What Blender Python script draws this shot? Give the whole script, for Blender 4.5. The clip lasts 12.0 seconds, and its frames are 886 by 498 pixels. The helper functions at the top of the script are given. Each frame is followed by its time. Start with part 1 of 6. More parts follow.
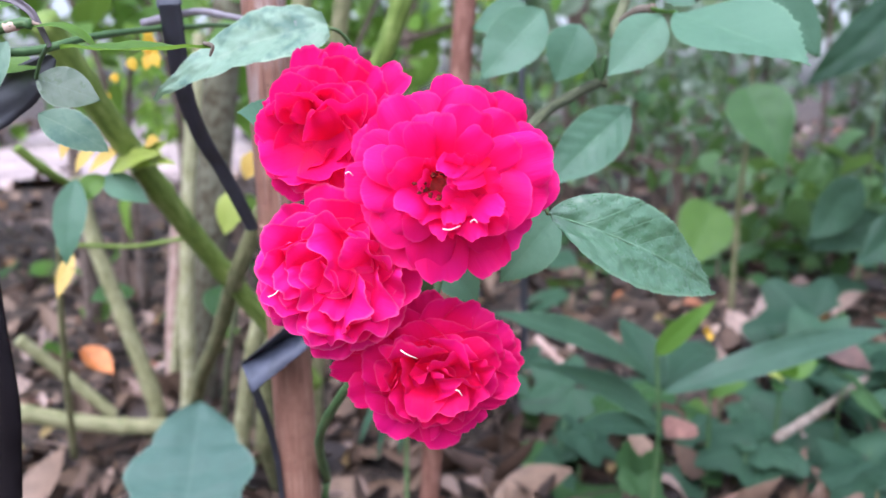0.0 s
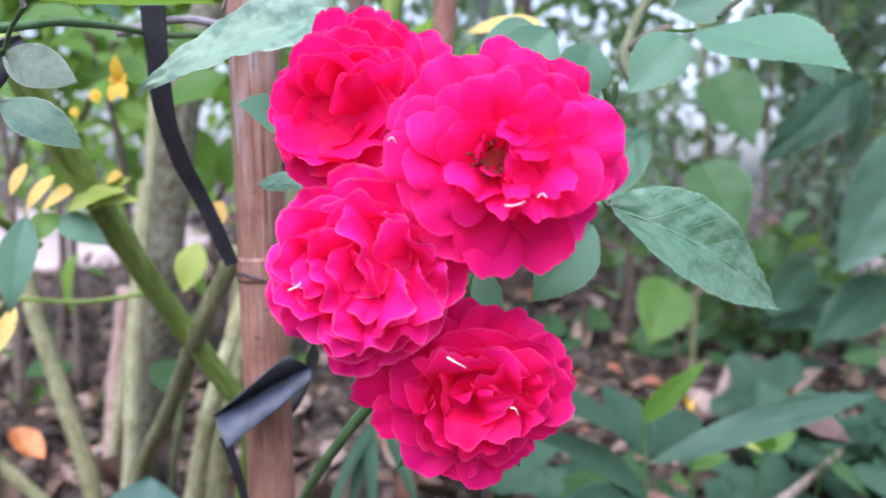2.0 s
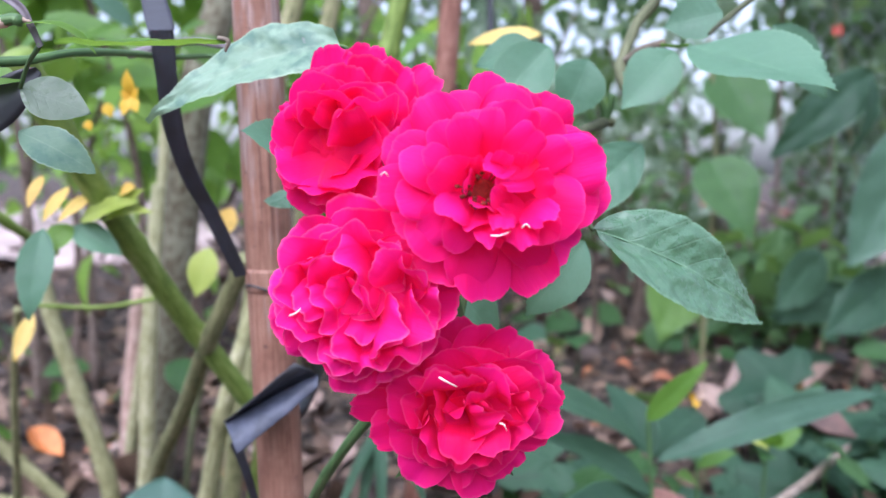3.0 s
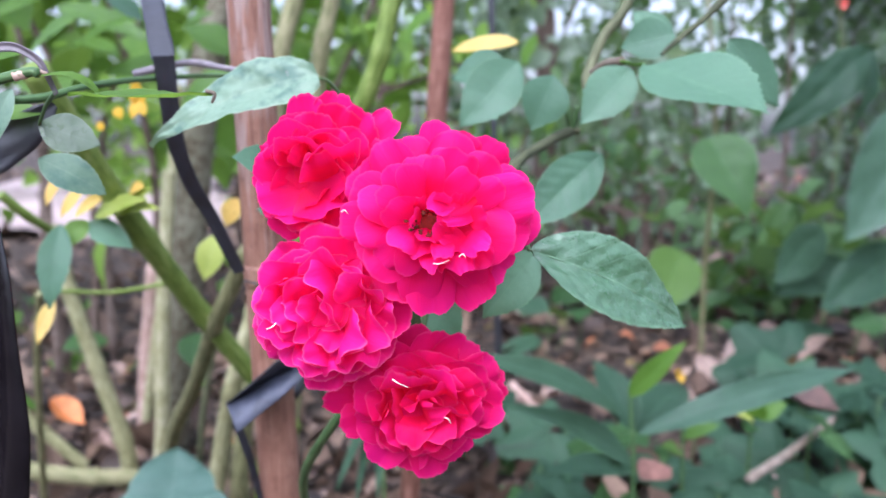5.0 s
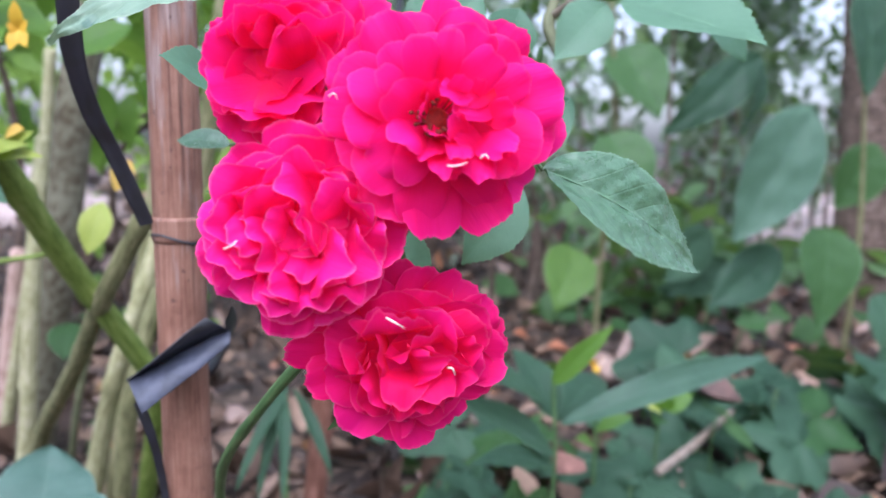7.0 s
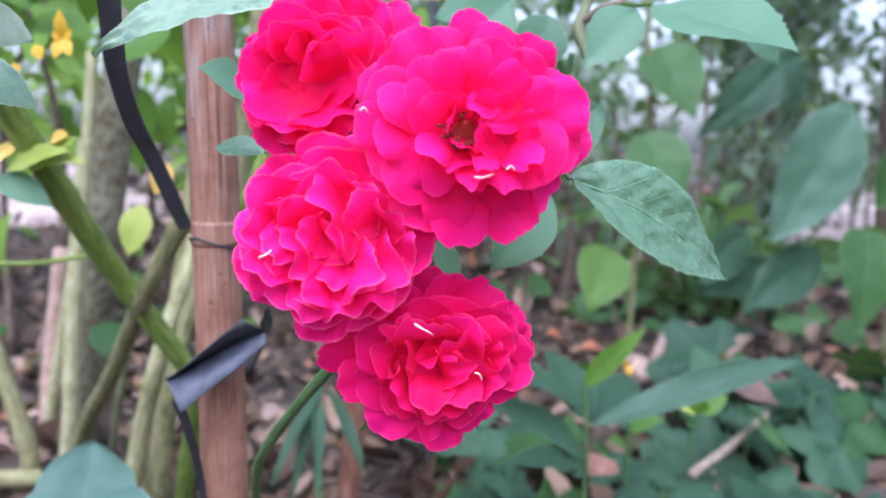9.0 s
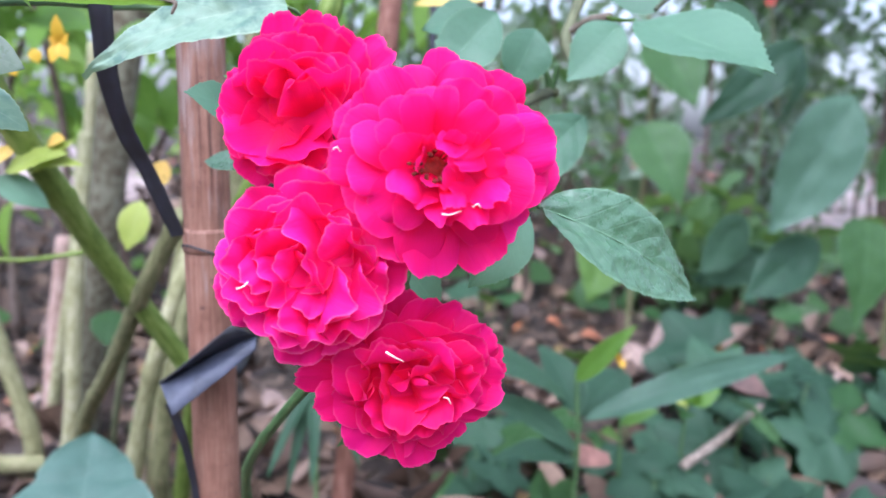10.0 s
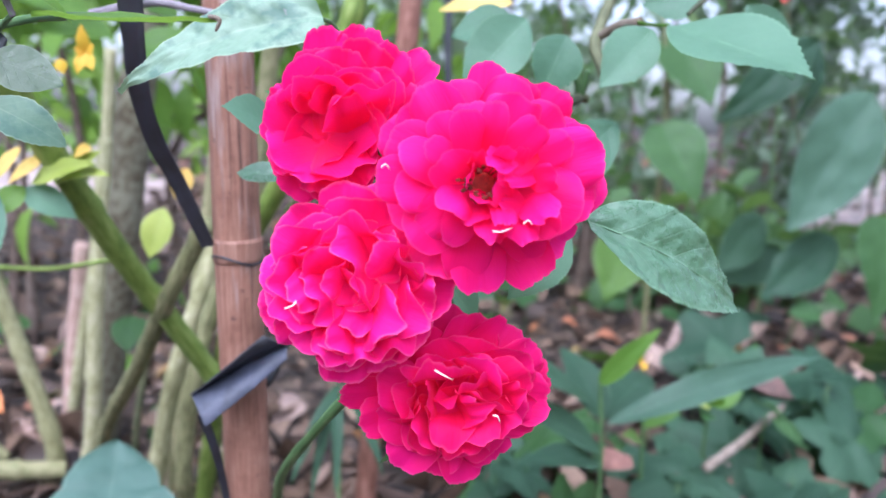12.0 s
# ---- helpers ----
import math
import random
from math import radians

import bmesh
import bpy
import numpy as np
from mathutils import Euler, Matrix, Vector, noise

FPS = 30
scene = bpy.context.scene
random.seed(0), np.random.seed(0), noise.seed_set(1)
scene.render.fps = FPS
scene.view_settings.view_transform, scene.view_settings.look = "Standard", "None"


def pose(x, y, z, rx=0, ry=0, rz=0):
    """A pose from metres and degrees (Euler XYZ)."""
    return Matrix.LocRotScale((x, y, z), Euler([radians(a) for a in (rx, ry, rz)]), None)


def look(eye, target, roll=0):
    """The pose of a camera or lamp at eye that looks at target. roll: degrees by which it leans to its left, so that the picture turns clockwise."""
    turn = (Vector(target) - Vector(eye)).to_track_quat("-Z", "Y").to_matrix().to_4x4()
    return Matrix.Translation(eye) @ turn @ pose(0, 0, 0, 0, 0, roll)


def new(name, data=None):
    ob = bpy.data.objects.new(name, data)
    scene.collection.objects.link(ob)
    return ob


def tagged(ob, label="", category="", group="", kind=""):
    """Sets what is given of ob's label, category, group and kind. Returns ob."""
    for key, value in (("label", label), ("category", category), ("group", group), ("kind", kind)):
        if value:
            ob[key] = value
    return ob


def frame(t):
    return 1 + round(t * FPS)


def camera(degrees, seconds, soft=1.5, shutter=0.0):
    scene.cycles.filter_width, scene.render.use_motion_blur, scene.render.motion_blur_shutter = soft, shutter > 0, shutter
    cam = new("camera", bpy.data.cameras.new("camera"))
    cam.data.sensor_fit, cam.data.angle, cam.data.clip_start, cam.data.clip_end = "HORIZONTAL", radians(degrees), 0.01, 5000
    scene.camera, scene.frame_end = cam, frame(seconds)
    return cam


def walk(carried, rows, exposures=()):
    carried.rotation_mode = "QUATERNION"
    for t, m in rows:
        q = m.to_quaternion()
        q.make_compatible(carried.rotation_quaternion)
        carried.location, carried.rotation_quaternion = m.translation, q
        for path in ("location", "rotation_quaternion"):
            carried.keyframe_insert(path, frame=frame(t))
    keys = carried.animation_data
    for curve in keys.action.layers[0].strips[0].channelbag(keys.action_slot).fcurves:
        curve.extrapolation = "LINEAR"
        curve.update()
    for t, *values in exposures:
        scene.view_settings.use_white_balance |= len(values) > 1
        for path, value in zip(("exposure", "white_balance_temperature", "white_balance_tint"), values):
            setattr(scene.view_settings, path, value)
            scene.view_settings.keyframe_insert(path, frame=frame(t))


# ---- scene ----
cam = camera(56.50, 12.0)
# seconds, eye, turn in degrees
ROWS = [
    (0.0, 0.0000, 0.0000, 0.5000, 79.00, 0.00, 0.00),
    (0.5, -0.0243, 0.0494, 0.4676, 82.72, -0.62, -1.00),
    (1.0, -0.0290, 0.0585, 0.4578, 85.46, -1.50, -2.92),
    (1.5, -0.0305, 0.0468, 0.4550, 84.79, -1.16, -3.75),
    (2.0, -0.0287, 0.0369, 0.4657, 85.29, -0.71, -3.89),
    (2.5, -0.0255, 0.0304, 0.4726, 85.82, -0.60, -3.59),
    (3.0, -0.0238, 0.0243, 0.4758, 84.79, -0.21, -3.05),
    (3.2, -0.0211, 0.0178, 0.4742, 85.61, -0.20, -2.11),
    (4.8, -0.0087, -0.0086, 0.4968, 82.05, -0.55, -1.72),
    (5.0, -0.0060, -0.0163, 0.4979, 82.46, -0.02, -2.05),
    (5.5, -0.0038, -0.0240, 0.4958, 81.82, 0.05, -1.46),
    (6.0, -0.0107, -0.0009, 0.4805, 81.88, -1.71, -4.38),
    (6.5, -0.0245, 0.0262, 0.4681, 82.85, -2.04, -8.51),
    (7.0, -0.0370, 0.0387, 0.4638, 83.12, -2.08, -10.27),
    (7.5, -0.0468, 0.0404, 0.4629, 83.33, -1.90, -9.12),
    (7.7, -0.0467, 0.0405, 0.4685, 83.94, -1.69, -8.51),
    (9.3, -0.0349, 0.0316, 0.4670, 82.65, -1.90, -7.85),
    (9.5, -0.0343, 0.0309, 0.4731, 82.42, -1.62, -8.12),
    (10.0, -0.0286, 0.0243, 0.4822, 81.64, -2.27, -7.52),
    (10.5, -0.0311, 0.0172, 0.4935, 81.86, -1.79, -7.64),
    (11.0, -0.0294, 0.0147, 0.4998, 82.39, -1.64, -7.52),
    (11.5, -0.0309, 0.0131, 0.4969, 82.51, -1.63, -7.34),
    (12.0, -0.0386, 0.0290, 0.4862, 81.55, -1.66, -6.88),
]
EXPOSURES = [(0.0, 1.28, 5430, 20), (3.0, 1.28, 5430, 20), (4.8, 1.28, 5430, 20), (5.5, 1.33, 5400, 20), (6.5, 1.28, 5430, 20), (7.5, 1.27, 5430, 20), (9.5, 1.40, 5310, 20), (12.0, 1.42, 5310, 20)]  # stops, kelvin, tint
walk(cam, [(t, pose(x, y, z, rx, ry, rz)) for t, x, y, z, rx, ry, rz in ROWS], EXPOSURES)
cam.data.dof.use_dof = True
cam.data.dof.focus_distance = 0.258
cam.data.dof.aperture_fstop = cam.data.lens / 2.9

# ---- sky and sun: bright overcast day in a garden ----
world = bpy.data.worlds.new("overcast_sky")
scene.world = world
world.use_nodes = True
wn = world.node_tree.nodes
sky = wn.new("ShaderNodeTexSky")
sky.sky_type = 'NISHITA'
sky.sun_disc = False
sky.sun_elevation = radians(58)
sky.sun_rotation = radians(200)
sky.dust_density = 4.0
sky.air_density = 1.2
wn["Background"].inputs["Strength"].default_value = 0.15
haze = wn.new("ShaderNodeHueSaturation")  # thin white cloud over the whole sky
haze.inputs["Saturation"].default_value = 0.4
world.node_tree.links.new(sky.outputs[0], haze.inputs["Color"])
world.node_tree.links.new(haze.outputs[0], wn["Background"].inputs["Color"])
sun_data = bpy.data.lights.new("sun", 'SUN')
sun_data.energy = 1.1
sun_data.angle = radians(60)
sun_data.color = (1.0, 0.97, 0.93)
sun = new("sun", sun_data)
sun.matrix_world = look((-1.2, -3.4, 4.6), (0, 0, 0))


# ---- materials ----
def material(name):
    mat = bpy.data.materials.new(name)
    mat.use_nodes = True
    nodes = mat.node_tree.nodes
    return mat, nodes, mat.node_tree.links, nodes["Principled BSDF"], nodes["Material Output"]


def ramp(nodes, stops):
    node = nodes.new("ShaderNodeValToRGB")
    el = node.color_ramp.elements
    while len(el) < len(stops):
        el.new(0.5)
    for e, (p, c) in zip(el, stops):
        e.position, e.color = p, (*c, 1)
    return node


def noise_tex(nodes, links, scale, detail=4.0, rough=0.55, coord="Object"):
    tc = nodes.new("ShaderNodeTexCoord")
    tex = nodes.new("ShaderNodeTexNoise")
    tex.inputs["Scale"].default_value = scale
    tex.inputs["Detail"].default_value = detail
    tex.inputs["Roughness"].default_value = rough
    links.new(tc.outputs[coord], tex.inputs["Vector"])
    return tex


def bump(nodes, links, bsdf, height, strength, distance):
    b = nodes.new("ShaderNodeBump")
    b.inputs["Strength"].default_value = strength
    b.inputs["Distance"].default_value = distance
    links.new(height, b.inputs["Height"])
    links.new(b.outputs[0], bsdf.inputs["Normal"])
    return b


def mathn(nodes, links, op, a, b=None, c=None):
    node = nodes.new("ShaderNodeMath")
    node.operation = op
    for i, v in enumerate((a, b, c)):
        if v is None:
            continue
        if isinstance(v, (int, float)):
            node.inputs[i].default_value = v
        else:
            links.new(v, node.inputs[i])
    return node.outputs[0]


def mixc(nodes, links, fac, a, b, mode='MIX'):
    node = nodes.new("ShaderNodeMix")
    node.data_type = 'RGBA'
    node.blend_type = mode
    for sock, v in ((node.inputs[0], fac), (node.inputs[6], a), (node.inputs[7], b)):
        if isinstance(v, (int, float)):
            sock.default_value = v
        elif isinstance(v, tuple):
            sock.default_value = (*v, 1)
        else:
            links.new(v, sock)
    return node.outputs[2]


def thin(nodes, links, bsdf, out, colour, amount):
    """Lets light through a thin leaf or petal."""
    tr = nodes.new("ShaderNodeBsdfTranslucent")
    links.new(colour, tr.inputs["Color"])
    mx = nodes.new("ShaderNodeMixShader")
    mx.inputs[0].default_value = amount
    links.new(bsdf.outputs[0], mx.inputs[1])
    links.new(tr.outputs[0], mx.inputs[2])
    links.new(mx.outputs[0], out.inputs["Surface"])


def leaf_material(name, dark, light, vein, rough=0.42, through_light=0.25, veins=7.0, spots=0.0, island=False, spec=0.5, blotch=0.0, cells=0.0, mottle=0.7, veined=0.22):
    mat, nodes, links, bsdf, out = material(name)
    uv = nodes.new("ShaderNodeUVMap")
    sep = nodes.new("ShaderNodeSeparateXYZ")
    links.new(uv.outputs[0], sep.inputs[0])
    side = mathn(nodes, links, 'ABSOLUTE', mathn(nodes, links, 'SUBTRACT', sep.outputs[0], 0.5))
    rib = mathn(nodes, links, 'LESS_THAN', side, 0.014)
    run = mathn(nodes, links, 'SUBTRACT', mathn(nodes, links, 'MULTIPLY', sep.outputs[1], veins),
                mathn(nodes, links, 'MULTIPLY', side, 3.6))
    wave = mathn(nodes, links, 'ABSOLUTE', mathn(nodes, links, 'SINE', mathn(nodes, links, 'MULTIPLY', run, math.pi)))
    lines = mathn(nodes, links, 'SUBTRACT', 1.0, mathn(nodes, links, 'MINIMUM', mathn(nodes, links, 'MULTIPLY', wave, 6.0), 1.0))
    both = mathn(nodes, links, 'MAXIMUM', rib, mathn(nodes, links, 'MULTIPLY', lines, 0.45))
    tex = noise_tex(nodes, links, 70.0, 7.0, 0.68)
    grain = noise_tex(nodes, links, 420.0, 6.0, 0.7)
    if island:
        rnd = nodes.new("ShaderNodeNewGeometry").outputs["Random Per Island"]
    else:
        rnd = nodes.new("ShaderNodeObjectInfo").outputs["Random"]
    f = mathn(nodes, links, 'ADD', mathn(nodes, links, 'ADD', mathn(nodes, links, 'MULTIPLY', tex.outputs[0], mottle), 0.5 * (0.7 - mottle)), mathn(nodes, links, 'MULTIPLY', rnd, 0.45))
    f = mathn(nodes, links, 'SUBTRACT', mathn(nodes, links, 'ADD', f, mathn(nodes, links, 'MULTIPLY', grain.outputs[0], 0.3)), 0.25)
    r = ramp(nodes, [(0.2, dark), (0.8, light)])
    links.new(f, r.inputs[0])
    col = mixc(nodes, links, mathn(nodes, links, 'MULTIPLY', both, veined), r.outputs[0], vein)
    if spots:
        sp = noise_tex(nodes, links, 210.0, 3.0, 0.6)
        m = mathn(nodes, links, 'MULTIPLY', mathn(nodes, links, 'GREATER_THAN', sp.outputs[0], 0.72 - 0.06 * spots), 0.8)
        col = mixc(nodes, links, m, col, (0.10, 0.06, 0.03))
    if blotch:  # larger stains, a few of them bleached in the middle
        bl = noise_tex(nodes, links, 75.0, 4.0, 0.55)
        b1 = ramp(nodes, [(0.50, (0, 0, 0)), (0.62, (1, 1, 1))])
        links.new(bl.outputs[0], b1.inputs[0])
        col = mixc(nodes, links, mathn(nodes, links, 'MULTIPLY', b1.outputs[0], blotch), col, (0.06, 0.15, 0.12))
        b2 = ramp(nodes, [(0.66, (0, 0, 0)), (0.70, (1, 1, 1))])
        links.new(bl.outputs[0], b2.inputs[0])
        col = mixc(nodes, links, mathn(nodes, links, 'MULTIPLY', b2.outputs[0], blotch), col, (0.42, 0.36, 0.38))
    if not island:  # a thin pale margin
        rim = mathn(nodes, links, 'GREATER_THAN', side, 0.475)
        col = mixc(nodes, links, mathn(nodes, links, 'MULTIPLY', rim, 0.5), col, vein)
    h = mathn(nodes, links, 'SUBTRACT', mathn(nodes, links, 'MULTIPLY', grain.outputs[0], 0.8), mathn(nodes, links, 'MULTIPLY', both, 0.5))
    if cells:  # quilted between the smallest veins
        vo = nodes.new("ShaderNodeTexVoronoi")
        vo.feature = 'DISTANCE_TO_EDGE'
        vo.inputs["Scale"].default_value = cells
        tc = nodes.new("ShaderNodeTexCoord")
        links.new(tc.outputs["Object"], vo.inputs["Vector"])
        dome = mathn(nodes, links, 'MINIMUM', mathn(nodes, links, 'MULTIPLY', vo.outputs["Distance"], 2.2), 1.0)
        h = mathn(nodes, links, 'ADD', h, mathn(nodes, links, 'MULTIPLY', dome, 0.30))
        col = mixc(nodes, links, mathn(nodes, links, 'MULTIPLY', mathn(nodes, links, 'SUBTRACT', 1.0, dome), 0.14), col, vein)
    links.new(col, bsdf.inputs["Base Color"])
    wax = ramp(nodes, [(0.35, (rough * 0.75,) * 3), (0.65, (min(1, rough * 1.35),) * 3)])
    links.new(tex.outputs[0], wax.inputs[0])
    links.new(wax.outputs[0], bsdf.inputs["Roughness"])
    bsdf.inputs["Specular IOR Level"].default_value = spec
    bump(nodes, links, bsdf, h, 0.6 if cells else 0.4, 0.0008)
    warm = mixc(nodes, links, 0.5, col, (0.22, 0.34, 0.03), 'MIX')
    thin(nodes, links, bsdf, out, warm, through_light)
    return mat


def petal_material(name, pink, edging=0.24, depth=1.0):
    """pink: shift from red to bluish pink, also for a bloom's light. depth: below one, puts shade into the colour."""
    mat, nodes, links, bsdf, out = material(name)
    uv = nodes.new("ShaderNodeUVMap")
    sep = nodes.new("ShaderNodeSeparateXYZ")
    links.new(uv.outputs[0], sep.inputs[0])
    rnd = nodes.new("ShaderNodeObjectInfo").outputs["Random"]
    tex = noise_tex(nodes, links, 90.0, 4.0)
    # red base to pink tip: shaded insides and lit tips painted in
    f = mathn(nodes, links, 'ADD', mathn(nodes, links, 'MULTIPLY', sep.outputs[1], 0.42),
              mathn(nodes, links, 'ADD', mathn(nodes, links, 'MULTIPLY', tex.outputs[0], 0.3), mathn(nodes, links, 'ADD', mathn(nodes, links, 'MULTIPLY', rnd, 0.22), pink - 0.03)))
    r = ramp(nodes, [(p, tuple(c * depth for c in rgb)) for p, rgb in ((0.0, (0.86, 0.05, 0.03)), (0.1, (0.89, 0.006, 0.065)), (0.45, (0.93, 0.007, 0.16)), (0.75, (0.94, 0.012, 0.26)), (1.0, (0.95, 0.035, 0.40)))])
    wv = nodes.new("ShaderNodeTexNoise")
    wv.inputs["Scale"].default_value = 1.0
    mp = nodes.new("ShaderNodeMapping")
    mp.inputs["Scale"].default_value = (30.0, 4.0, 1.0)
    links.new(uv.outputs[0], mp.inputs[0])
    links.new(mp.outputs[0], wv.inputs["Vector"])
    f = mathn(nodes, links, 'ADD', f, mathn(nodes, links, 'MULTIPLY', mathn(nodes, links, 'SUBTRACT', wv.outputs[0], 0.5), 0.2))
    links.new(f, r.inputs[0])
    # paler margin, partly light on the petal lips put into the colour
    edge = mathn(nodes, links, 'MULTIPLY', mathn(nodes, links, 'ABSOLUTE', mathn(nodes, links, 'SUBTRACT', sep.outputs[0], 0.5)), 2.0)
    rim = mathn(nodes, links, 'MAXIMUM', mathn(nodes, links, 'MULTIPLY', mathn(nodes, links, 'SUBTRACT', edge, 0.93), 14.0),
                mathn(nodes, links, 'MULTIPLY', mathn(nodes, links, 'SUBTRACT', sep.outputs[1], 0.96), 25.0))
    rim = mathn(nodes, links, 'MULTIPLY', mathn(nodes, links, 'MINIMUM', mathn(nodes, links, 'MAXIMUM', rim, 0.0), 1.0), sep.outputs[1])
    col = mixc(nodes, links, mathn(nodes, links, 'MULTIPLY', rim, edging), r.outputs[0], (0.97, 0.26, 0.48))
    links.new(col, bsdf.inputs["Base Color"])
    bsdf.inputs["Roughness"].default_value = 0.6
    bsdf.inputs["Specular IOR Level"].default_value = 0.12
    bsdf.inputs["Sheen Weight"].default_value = 0.07
    bsdf.inputs["Sheen Roughness"].default_value = 0.4
    bsdf.inputs["Sheen Tint"].default_value = (1.0, 0.32, 0.62, 1)
    bump(nodes, links, bsdf, wv.outputs[0], 0.35, 0.0006)
    glow = mixc(nodes, links, 0.25, col, (0.92, 0.004, 0.09))
    thin(nodes, links, bsdf, out, glow, 0.43)
    return mat


def bark_material(name, c0, c1, c2, scale, stretch, rough=0.75, relief=0.5, dist=0.002):
    """Long-grained stem, bark or weathered cane."""
    mat, nodes, links, bsdf, out = material(name)
    uv = nodes.new("ShaderNodeUVMap")
    mp = nodes.new("ShaderNodeMapping")
    mp.inputs["Scale"].default_value = (scale * 2.2, scale * 2.6 / stretch * 3.0, 1.0)
    links.new(uv.outputs[0], mp.inputs[0])
    tex = nodes.new("ShaderNodeTexNoise")
    tex.inputs["Scale"].default_value = 1.0
    tex.inputs["Detail"].default_value = 6.0
    links.new(mp.outputs[0], tex.inputs["Vector"])
    big = noise_tex(nodes, links, 38.0, 6.0, 0.65)
    rnd = nodes.new("ShaderNodeObjectInfo").outputs["Random"]
    f = mathn(nodes, links, 'ADD', mathn(nodes, links, 'MULTIPLY', tex.outputs[0], 0.55),
              mathn(nodes, links, 'ADD', mathn(nodes, links, 'MULTIPLY', big.outputs[0], 0.45), mathn(nodes, links, 'MULTIPLY', rnd, 0.12)))
    f = mathn(nodes, links, 'SUBTRACT', f, 0.06)
    r = ramp(nodes, [(0.38, c0), (0.5, c1), (0.62, c2)])
    links.new(f, r.inputs[0])
    links.new(r.outputs[0], bsdf.inputs["Base Color"])
    bsdf.inputs["Roughness"].default_value = rough
    bsdf.inputs["Specular IOR Level"].default_value = 0.3
    bump(nodes, links, bsdf, tex.outputs[0], relief, dist)
    return mat


def bamboo_material():
    """Weathered cane: orange-brown skin with long grain, greyish where the skin has peeled, with dark splits and specks."""
    mat, nodes, links, bsdf, out = material("weathered_bamboo")
    uv = nodes.new("ShaderNodeUVMap")

    def grain(u, v, detail=5.0):
        mp = nodes.new("ShaderNodeMapping")
        mp.inputs["Scale"].default_value = (u, v, 1.0)
        links.new(uv.outputs[0], mp.inputs[0])
        tex = nodes.new("ShaderNodeTexNoise")
        tex.inputs["Scale"].default_value = 1.0
        tex.inputs["Detail"].default_value = detail
        links.new(mp.outputs[0], tex.inputs["Vector"])
        return tex.outputs[0]

    fine, wide, split = grain(60.0, 3.0), grain(9.0, 1.6, 6.0), grain(26.0, 0.5, 2.0)
    blot = noise_tex(nodes, links, 34.0, 7.0, 0.7)
    skin = ramp(nodes, [(0.34, (0.14, 0.060, 0.038)), (0.5, (0.26, 0.128, 0.086)), (0.66, (0.38, 0.215, 0.155))])
    links.new(mathn(nodes, links, 'ADD', mathn(nodes, links, 'MULTIPLY', fine, 0.45), mathn(nodes, links, 'MULTIPLY', blot.outputs[0], 0.55)), skin.inputs[0])
    bare = ramp(nodes, [(0.35, (0.22, 0.140, 0.115)), (0.65, (0.42, 0.31, 0.275))])
    links.new(fine, bare.inputs[0])
    tc = nodes.new("ShaderNodeTexCoord")
    sep = nodes.new("ShaderNodeSeparateXYZ")
    links.new(tc.outputs["Object"], sep.inputs[0])
    peel = mathn(nodes, links, 'ADD', mathn(nodes, links, 'MULTIPLY', wide, 1.0), mathn(nodes, links, 'MULTIPLY', mathn(nodes, links, 'SUBTRACT', sep.outputs[2], 0.58), 1.1))
    edge = ramp(nodes, [(0.46, (0, 0, 0)), (0.56, (1, 1, 1))])
    links.new(peel, edge.inputs[0])
    col = mixc(nodes, links, edge.outputs[0], skin.outputs[0], bare.outputs[0])
    dark = ramp(nodes, [(0.28, (1, 1, 1)), (0.36, (0, 0, 0))])
    links.new(split, dark.inputs[0])
    col = mixc(nodes, links, mathn(nodes, links, 'MULTIPLY', dark.outputs[0], 0.75), col, (0.05, 0.028, 0.022))
    sp = noise_tex(nodes, links, 260.0, 3.0, 0.6)
    col = mixc(nodes, links, mathn(nodes, links, 'MULTIPLY', mathn(nodes, links, 'GREATER_THAN', sp.outputs[0], 0.68), 0.6), col, (0.07, 0.04, 0.035))
    links.new(col, bsdf.inputs["Base Color"])
    bsdf.inputs["Roughness"].default_value = 0.55
    bsdf.inputs["Specular IOR Level"].default_value = 0.35
    h = mathn(nodes, links, 'SUBTRACT', mathn(nodes, links, 'ADD', fine, edge.outputs[0]), mathn(nodes, links, 'MULTIPLY', dark.outputs[0], 1.5))
    bump(nodes, links, bsdf, h, 0.4, 0.0012)
    return mat


def plastic_material(name, lo, hi, rough, spec):
    mat, nodes, links, bsdf, out = material(name)
    tex = noise_tex(nodes, links, 120.0, 4.0)
    crease = noise_tex(nodes, links, 45.0, 2.0)
    r = ramp(nodes, [(0.35, lo), (0.7, hi)])
    links.new(tex.outputs[0], r.inputs[0])
    links.new(r.outputs[0], bsdf.inputs["Base Color"])
    bsdf.inputs["Roughness"].default_value = rough
    bsdf.inputs["Specular IOR Level"].default_value = spec
    h = mathn(nodes, links, 'ADD', mathn(nodes, links, 'MULTIPLY', tex.outputs[0], 0.3), crease.outputs[0])
    bump(nodes, links, bsdf, h, 0.5, 0.002)
    return mat


def plain_material(name, colour, rough=0.6, var=0.25, scale=60.0, metal=0.0):
    mat, nodes, links, bsdf, out = material(name)
    tex = noise_tex(nodes, links, scale, 5.0)
    lo = tuple(c * (1 - var) for c in colour)
    hi = tuple(min(1.0, c * (1 + var)) for c in colour)
    r = ramp(nodes, [(0.3, lo), (0.7, hi)])
    links.new(tex.outputs[0], r.inputs[0])
    links.new(r.outputs[0], bsdf.inputs["Base Color"])
    bsdf.inputs["Roughness"].default_value = rough
    bsdf.inputs["Metallic"].default_value = metal
    bump(nodes, links, bsdf, tex.outputs[0], 0.3, 0.001)
    return mat


